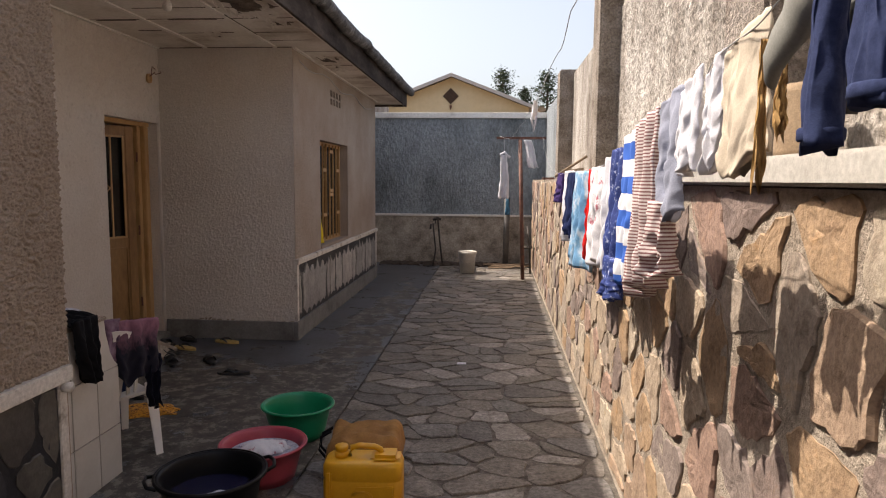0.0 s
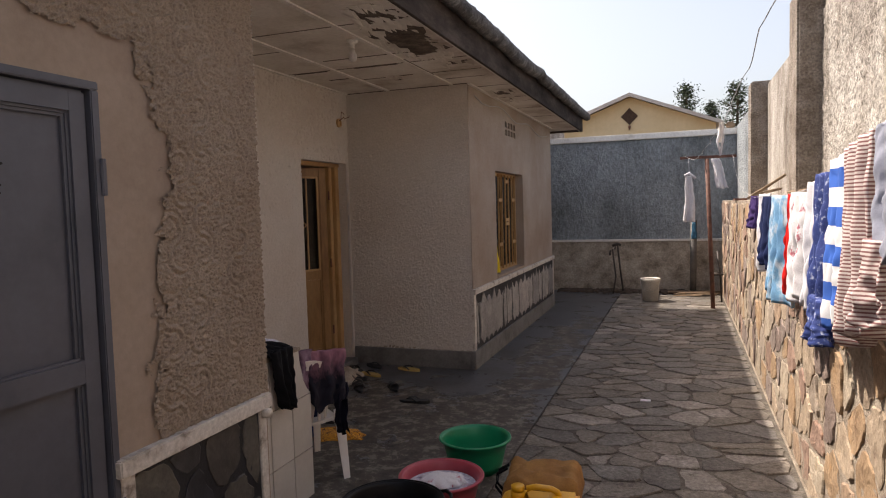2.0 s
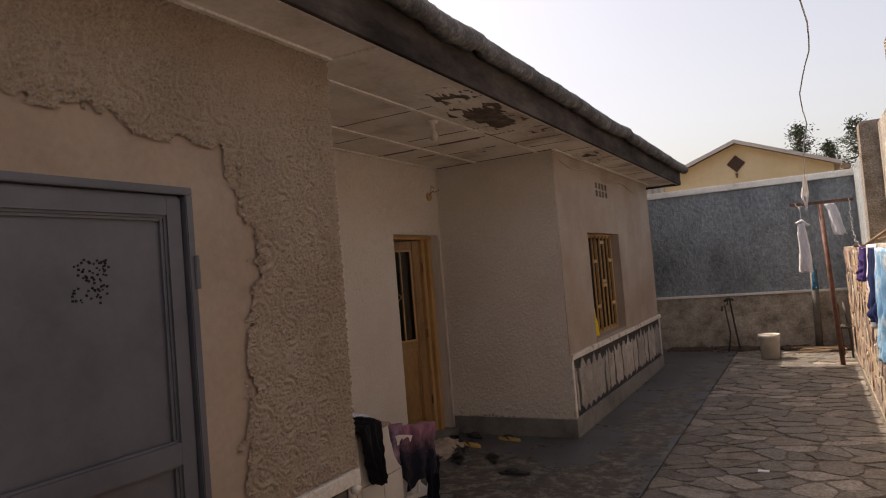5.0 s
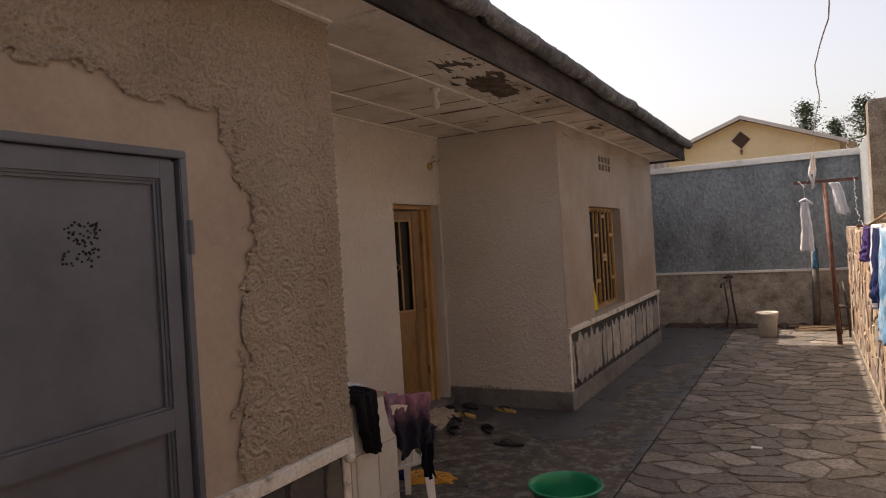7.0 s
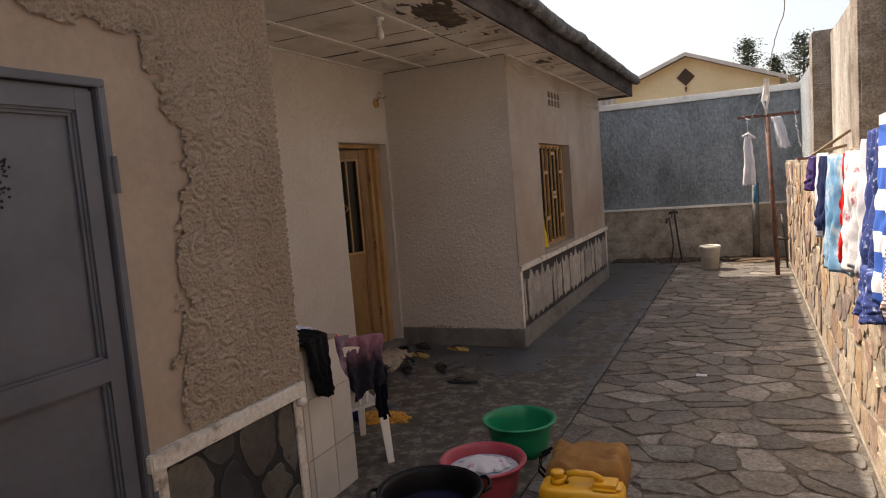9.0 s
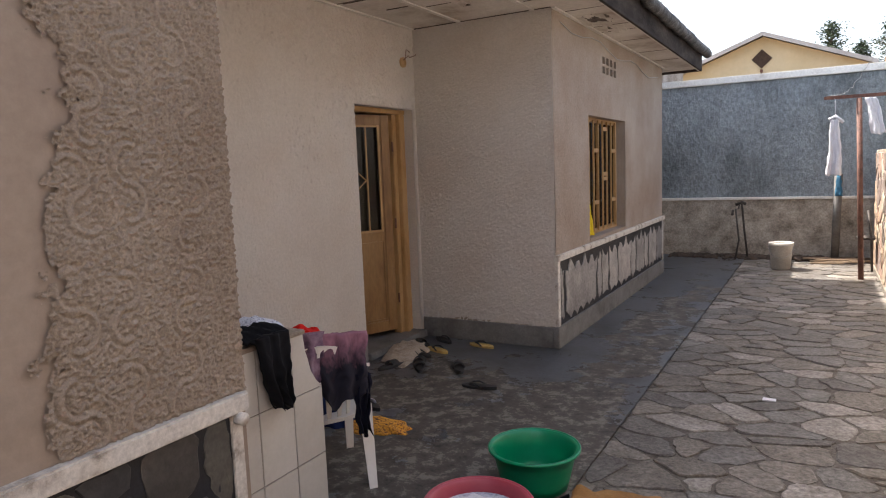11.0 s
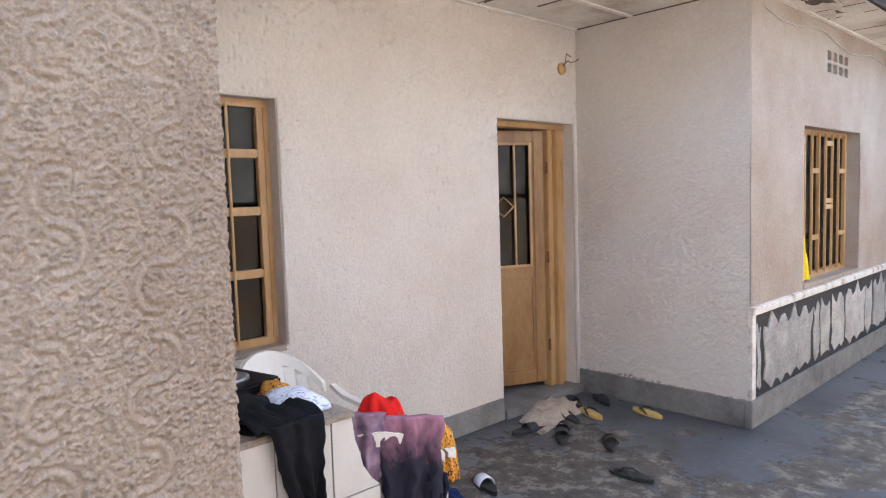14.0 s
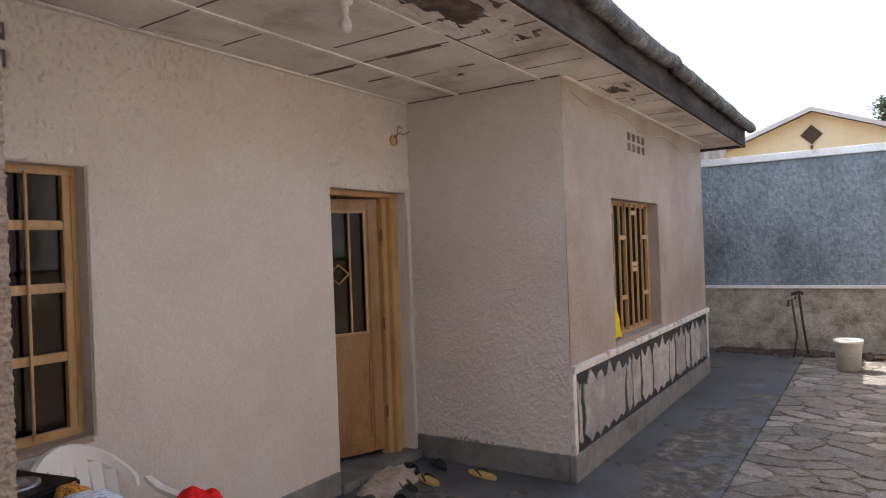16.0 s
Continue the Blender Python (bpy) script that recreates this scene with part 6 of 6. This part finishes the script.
def line(name, pts, label, r=0.0014):
    fine = []
    for a, b in zip(pts, pts[1:]):
        fine += [Vector(a).lerp(Vector(b), k / 24) for k in range(24)]
    fine.append(Vector(pts[-1]))
    for _ in range(40):
        fine = [fine[0]] + [(fine[i - 1] + fine[i] * 2 + fine[i + 1]) / 4 for i in range(1, len(fine) - 1)] + [fine[-1]]
    bm = bmesh.new()
    wob = [p + Vector((0.022 * noise.noise((p.y * 2.6, 0, 0)) + 0.008 * noise.noise((p.y * 9, 3, 0)), 0, 0.016 * noise.noise((p.y * 5, 4, 0)))) for p in fine]
    tube(bm, wob, r, 6)
    return tagged(part(name, bm, WIREM, smooth=True), label, "washing line")


line("washing_line", [(0.24, 10.75, 2.32), (0.33, 7.0, 2.04), (0.376, 3.3, 1.99), (0.39, 1.5, 2.07), (0.40, -0.5, 2.25), (0.40, -4.4, 2.7)], "bare grey wire washing line")
line("washing_line", [(0.92, 10.75, 2.32), (0.80, 8.5, 1.97), (0.70, 6.3, 1.73), (0.65, 4.8, 1.66), (0.65, 2.95, 1.675), (0.65, 2.5, 1.70), (0.62, 1.90, 1.755), (0.575, 1.0, 1.836), (0.555, 0.42, 1.95), (0.61, -1.0, 2.3), (0.7, -4.4, 2.8)],
     "grey wire washing line loaded with clothes")


def peg(x, y, z, rz):
    p = empty("clothes_peg", "white plastic clothes peg on the wire", "clothes peg", "clothes pegs", (x, y, z), rz)
    part("peg_legs", boxes((-0.006, 0.006, -0.010, -0.004, -0.045, 0.03), (-0.006, 0.006, 0.004, 0.010, -0.045, 0.03), bevel=0.002), WHITEP, p)
    return p


for y, z, rz in ((3.30, 1.985, 20), (3.42, 1.975, -30), (3.25, 1.98, 80)):
    peg(0.376, y, z, rz)
bm = bmesh.new()
tube(bm, [(0.376, 3.36, 2.0), (0.36, 3.34, 1.93), (0.375, 3.33, 1.87)], 0.005, 6)
tube(bm, [(0.376, 3.30, 2.0), (0.385, 3.30, 1.94), (0.37, 3.29, 1.86)], 0.005, 6)
tagged(part("rag_strip", bm, C_WHITE, smooth=True), "strips of white rag tied to the wire", "rag")

garment("hanging_cloth", 4.62, 4.95, 1.67, 1.46, 0.66, C_PURPLE, "small purple cloth on the washing line", 81)
garment("hanging_cloth", 4.22, 4.68, 1.68, 1.22, 0.68, C_WHITE, "white cotton top on the washing line", 82, taper=0.7)
garment("hanging_shirt", 3.86, 4.26, 1.665, 1.28, 0.66, C_NAVY, "navy cotton shirt on the washing line", 83, taper=0.8)
garment("hanging_shirt", 3.22, 3.84, 1.665, 1.14, 0.655, C_LBLUE, "blue and white tie-dyed shirt on the washing line", 84, taper=0.8, folds=6, skew=0.10)
garment("hanging_cloth", 3.08, 3.26, 1.67, 1.26, 0.66, C_RED, "thin red cloth on the washing line", 85, taper=0.6, folds=3)
garment("hanging_dress", 2.72, 3.10, 1.675, 1.24, 0.65, C_FLORAL, "white dress with red flowers on the washing line", 86, folds=6)
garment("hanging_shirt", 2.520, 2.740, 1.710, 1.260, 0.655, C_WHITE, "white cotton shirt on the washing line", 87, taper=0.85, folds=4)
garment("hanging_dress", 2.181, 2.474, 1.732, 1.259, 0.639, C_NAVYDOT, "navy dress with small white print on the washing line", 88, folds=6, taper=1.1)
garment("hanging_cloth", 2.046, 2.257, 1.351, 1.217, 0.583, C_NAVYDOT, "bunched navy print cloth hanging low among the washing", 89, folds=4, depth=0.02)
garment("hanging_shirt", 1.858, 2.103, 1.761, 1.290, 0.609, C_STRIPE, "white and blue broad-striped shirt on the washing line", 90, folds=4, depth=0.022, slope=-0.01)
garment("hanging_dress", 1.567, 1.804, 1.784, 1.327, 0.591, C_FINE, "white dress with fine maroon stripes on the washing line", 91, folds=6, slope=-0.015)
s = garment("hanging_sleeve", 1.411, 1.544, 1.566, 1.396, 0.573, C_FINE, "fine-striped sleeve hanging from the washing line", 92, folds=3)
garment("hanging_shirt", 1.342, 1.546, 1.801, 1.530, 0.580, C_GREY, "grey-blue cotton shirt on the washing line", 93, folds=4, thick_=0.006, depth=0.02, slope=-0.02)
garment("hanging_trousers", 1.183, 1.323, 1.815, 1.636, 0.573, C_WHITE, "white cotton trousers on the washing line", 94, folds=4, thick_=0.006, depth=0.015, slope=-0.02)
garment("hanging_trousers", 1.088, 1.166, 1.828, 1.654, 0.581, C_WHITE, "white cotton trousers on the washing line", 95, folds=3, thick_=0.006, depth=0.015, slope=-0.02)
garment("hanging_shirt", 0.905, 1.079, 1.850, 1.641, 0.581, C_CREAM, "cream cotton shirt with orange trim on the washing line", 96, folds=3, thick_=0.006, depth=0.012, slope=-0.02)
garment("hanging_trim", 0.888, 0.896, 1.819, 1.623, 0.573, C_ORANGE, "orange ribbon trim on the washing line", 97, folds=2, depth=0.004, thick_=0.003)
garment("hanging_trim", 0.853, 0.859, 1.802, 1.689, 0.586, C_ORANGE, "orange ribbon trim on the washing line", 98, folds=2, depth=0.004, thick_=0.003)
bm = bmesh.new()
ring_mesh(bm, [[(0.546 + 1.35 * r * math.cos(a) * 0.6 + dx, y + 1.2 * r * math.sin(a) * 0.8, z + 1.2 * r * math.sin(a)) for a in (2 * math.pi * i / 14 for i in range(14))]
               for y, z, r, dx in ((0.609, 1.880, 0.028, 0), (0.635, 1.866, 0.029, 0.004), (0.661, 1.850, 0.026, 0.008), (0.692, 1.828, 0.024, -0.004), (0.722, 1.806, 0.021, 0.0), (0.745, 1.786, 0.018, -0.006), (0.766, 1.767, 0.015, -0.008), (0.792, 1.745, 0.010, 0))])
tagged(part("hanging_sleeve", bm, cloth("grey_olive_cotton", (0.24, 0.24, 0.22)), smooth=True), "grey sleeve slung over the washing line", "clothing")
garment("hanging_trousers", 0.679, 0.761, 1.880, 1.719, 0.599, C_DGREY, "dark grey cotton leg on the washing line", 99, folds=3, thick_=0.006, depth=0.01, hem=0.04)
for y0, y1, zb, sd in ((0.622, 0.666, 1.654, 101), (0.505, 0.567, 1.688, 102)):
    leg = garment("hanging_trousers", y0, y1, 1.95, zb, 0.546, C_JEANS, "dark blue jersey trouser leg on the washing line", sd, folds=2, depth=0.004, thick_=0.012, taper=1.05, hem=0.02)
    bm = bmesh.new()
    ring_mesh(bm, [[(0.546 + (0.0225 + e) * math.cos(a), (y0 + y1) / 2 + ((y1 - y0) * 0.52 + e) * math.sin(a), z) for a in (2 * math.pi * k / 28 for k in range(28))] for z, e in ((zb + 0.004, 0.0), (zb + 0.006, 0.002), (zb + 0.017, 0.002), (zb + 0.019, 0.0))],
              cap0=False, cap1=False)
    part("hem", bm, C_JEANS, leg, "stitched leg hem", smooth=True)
garment("hanging_shirt", 0.10, 0.55, 2.10, 1.55, 0.60, C_NAVY, "navy cotton shirt on the washing line", 103, folds=5)
garment("hanging_shirt", -0.5, 0.02, 2.2, 1.66, 0.60, C_GREY, "grey-blue cotton shirt on the washing line", 104, folds=5)

sack = empty("woven_sack", "brown woven sack standing on the capping beam", "sack", at=(0.985, 1.68, 1.675))
rings = []
for k in range(10):
    v = k / 9
    rings.append([(0.07 * math.cos(a) * (1 - 0.2 * v * v) * (1 + 0.06 * noise.noise((a, v * 3, 8))), 0.085 * math.sin(a) * (1 - 0.15 * v * v) * (1 + 0.08 * noise.noise((a, v * 3, 2))), 0.19 * v) for a in (2 * math.pi * i / 24 for i in range(24))])
bm = bmesh.new()
ring_mesh(bm, rings)
part("sack_body", bm, SACK, sack, smooth=True)
for pts in ([(0.93, 5.3, 1.69), (1.0, 5.0, 1.70)], [(0.80, 6.9, 1.66), (0.97, 6.7, 1.78), (1.08, 6.6, 1.86)], [(0.85, 6.2, 1.70), (1.08, 6.9, 1.74)]):
    bm = bmesh.new()
    tube(bm, pts, 0.013, 6)
    tagged(part("wood_scrap", bm, WOOD), "scrap wood stick on top of the stone wall", "scrap wood")
tagged(part("plank_end", boxes((0.84, 0.99, 9.2, 9.5, 1.632, 1.66), bevel=0.003), RUST), "brown board end on top of the stone wall", "board")
tagged(part("litter", boxes((-0.13, -0.05, 5.55, 5.60, 0.0, 0.008), bevel=0.002), C_WHITE), "scrap of white litter on the paving", "litter")

# ---- beyond the wall ----
house = empty("neighbour_house", "cream gabled house with a brown diamond vent behind the wall", "house")
GX, GY, GZ, SL = -1.46, 24.0, 5.26, 0.385
HW = 2.75
bm = bmesh.new()
ring_mesh(bm, [[(GX - HW, y, 0), (GX + HW, y, 0), (GX + HW, y, GZ - SL * HW), (GX, y, GZ), (GX - HW, y, GZ - SL * HW)] for y in (GY, GY + 9)])
part("house_wall", bm, CREAMH, house)
for s in (-1, 1):
    bm = bmesh.new()
    e = HW + 0.22
    a, b = (GX, GZ + 0.04), (GX + s * e, GZ + 0.04 - SL * e)
    ring_mesh(bm, [[(a[0], y, a[1]), (b[0], y, b[1]), (b[0], y, b[1] + 0.06), (a[0], y, a[1] + 0.06)] for y in (GY - 0.35, GY + 9.3)])
    part("house_roof", bm, HOUSEROOF, house)
    bm = bmesh.new()
    ring_mesh(bm, [[(a[0], y, a[1] - 0.06), (b[0], y, b[1] - 0.06), (b[0], y, b[1] + 0.065), (a[0], y, a[1] + 0.065)] for y in (GY - 0.38, GY - 0.351)])
    part("barge_board", bm, HOUSEROOF, house, "pale barge board")
bm = bmesh.new()
ring_mesh(bm, [[(-1.49 + r * math.cos(a), y, 4.60 + r * math.sin(a)) for a in (math.pi / 2 * i for i in range(4))] for y, r in ((GY + 0.02, 0.29), (GY - 0.03, 0.29))])
part("vent_block", bm, BROWNVENT, house, "brown diamond vent")
part("wall_lamp", boxes((-1.53, -1.45, GY - 0.10, GY - 0.005, 4.19, 4.28), (-1.515, -1.465, GY - 0.07, GY - 0.03, 4.12, 4.19), bevel=0.01), RUST, house, "small wall lamp")
structure("rubble_pile", boxes((0.95, 1.10, YB + 0.02, YB + 0.2, 2.902, 3.02), bevel=0.03), WOOD)


def tree(label, x, y, h, base, width, seed, conifer=False):
    t = empty("tree", label, "tree", "trees behind the wall", (x, y, 0))
    r = random.Random(seed)
    bm = bmesh.new()
    tube(bm, [(0, 0, -0.1), (0.05, 0, h * 0.4), (0.0, 0.05, h * 0.7), (0.04, 0, h * 0.97)], [0.16, 0.12, 0.08, 0.02], 8)
    tips = []
    for k in range(34):
        z = base + (h - base) * (k / 34) ** 0.9
        reach = width * (1 - 0.75 * ((z - base) / (h - base)) ** (1.0 if conifer else 2.2)) * r.uniform(0.45, 1.0)
        a = k * 2.4 + r.uniform(-0.4, 0.4)
        up = r.uniform(0.1, 0.5) * reach
        end = (reach * math.cos(a), reach * math.sin(a), z + up)
        tube(bm, [(0, 0, z - 0.1), (end[0] * 0.5, end[1] * 0.5, z + up * 0.3), end], [0.03, 0.02, 0.006], 5)
        tips += [(Vector((0, 0, z)).lerp(Vector(end), f), f) for f in (0.4, 0.65, 0.85, 1.0)]
    part("trunk", bm, BARK, t)
    bm = bmesh.new()
    for c, f in tips:
        for _ in range(17):
            p = c + Vector((r.gauss(0, 0.16), r.gauss(0, 0.16), r.gauss(0, 0.13)))
            a, b = Vector((r.uniform(-1, 1), r.uniform(-1, 1), r.uniform(-0.6, 0.6))).normalized(), Vector((r.uniform(-1, 1), r.uniform(-1, 1), r.uniform(-1, 1))).normalized()
            s = r.uniform(0.05, 0.12)
            vs = [bm.verts.new(q) for q in (p - a * s, p + b * s * 0.4, p + a * s, p - b * s * 0.4)]
            bm.faces.new(vs)
    part("crown", bm, TREELEAF, t, kind="stuff")


tree("dark leafy tree behind the neighbouring house", 0.45, 38.0, 7.75, 4.6, 1.0, 5)
tree("small pointed conifer behind the neighbouring house", 1.75, 38.5, 6.75, 3.8, 0.5, 6, True)
tree("sparse dark tree beyond the wall", 2.95, 38.0, 7.6, 4.2, 1.15, 7)

# tall unseen block added west, hidden behind the wing, to shade the far floor
structure("sun_block_west", boxes((-9.0, -2.6, 11.3, 17.0, -0.05, 3.8)), RENDERWALL)

# ---- pieces: paving stones, wall stones, slate slabs ----
rng = random.Random(12)
floor_at = lambda u, v, h: (u, v, -0.014 + h)
for ring in cells(-0.853, XR - 0.04, 0.9, 12.55, 0.29, 0.22, 0.014, rng, 0.66):
    rock("paving_stone", ring, floor_at, rng.uniform(0.004, 0.011), PAVE, paving, rng, 0.014, 0.0035, 0.05)
for ring in cells(-0.853, XR - 0.04, -4.4, 0.9, 0.42, 0.42, 0.02, rng):
    stone_object("paving_stone", ring, floor_at, rng.uniform(0.006, 0.014), PAVE, paving, rng, 0.15, 0.006, 0.004)

wall_at = lambda u, v, h: (XR - h, u, v)
for ring in cells(0.55, 6.0, 0.02, 1.59, 0.27, 0.225, 0.026, rng, 0.55):
    rock("stone", ring, wall_at, rng.uniform(0.003, 0.012), STONE, stone_wall, rng, 0.020, 0.0065)
for ring in cells(6.0, 12.3, 0.02, 1.59, 0.25, 0.29, 0.034, rng, 0.6):
    rock("stone", ring, wall_at, rng.uniform(0.004, 0.013), STONE, stone_wall, rng, 0.018, 0.008, 0.06)
for ring in cells(-4.4, 0.55, 0.02, 1.59, 0.45, 0.42, 0.045, rng, 0.40):
    stone_object("stone", ring, wall_at, rng.uniform(0.008, 0.026), STONE, stone_wall, rng, 0.4, 0.05)

wing_at = lambda u, v, h: (XW + 0.012 + h, u, v)
joints = [YW + 0.055, YW + 0.17, 7.42, 7.60, 7.86, 8.22, 8.80, 9.05, 9.50, 9.72, 10.2, YE - 0.055]
for a, b in zip(joints, joints[1:]):
    stone_object("slate", slab_ring(a + rng.uniform(0.018, 0.030), b - rng.uniform(0.018, 0.030), 0.20, 0.752, rng, 0.085), wing_at, rng.uniform(0.004, 0.009), SLATE, wing_dado, rng, 0.2, 0.008)
near_at = lambda u, v, h: (XN + 0.012 + h, u, v)
for ring in cells(1.80, YC - 0.095, 0.02, 0.695, 0.17, 0.26, 0.026, rng, 0.62):
    rock("slate", ring, near_at, rng.uniform(0.003, 0.008), DARKSLATE, near_dado, rng, 0.014, 0.003)
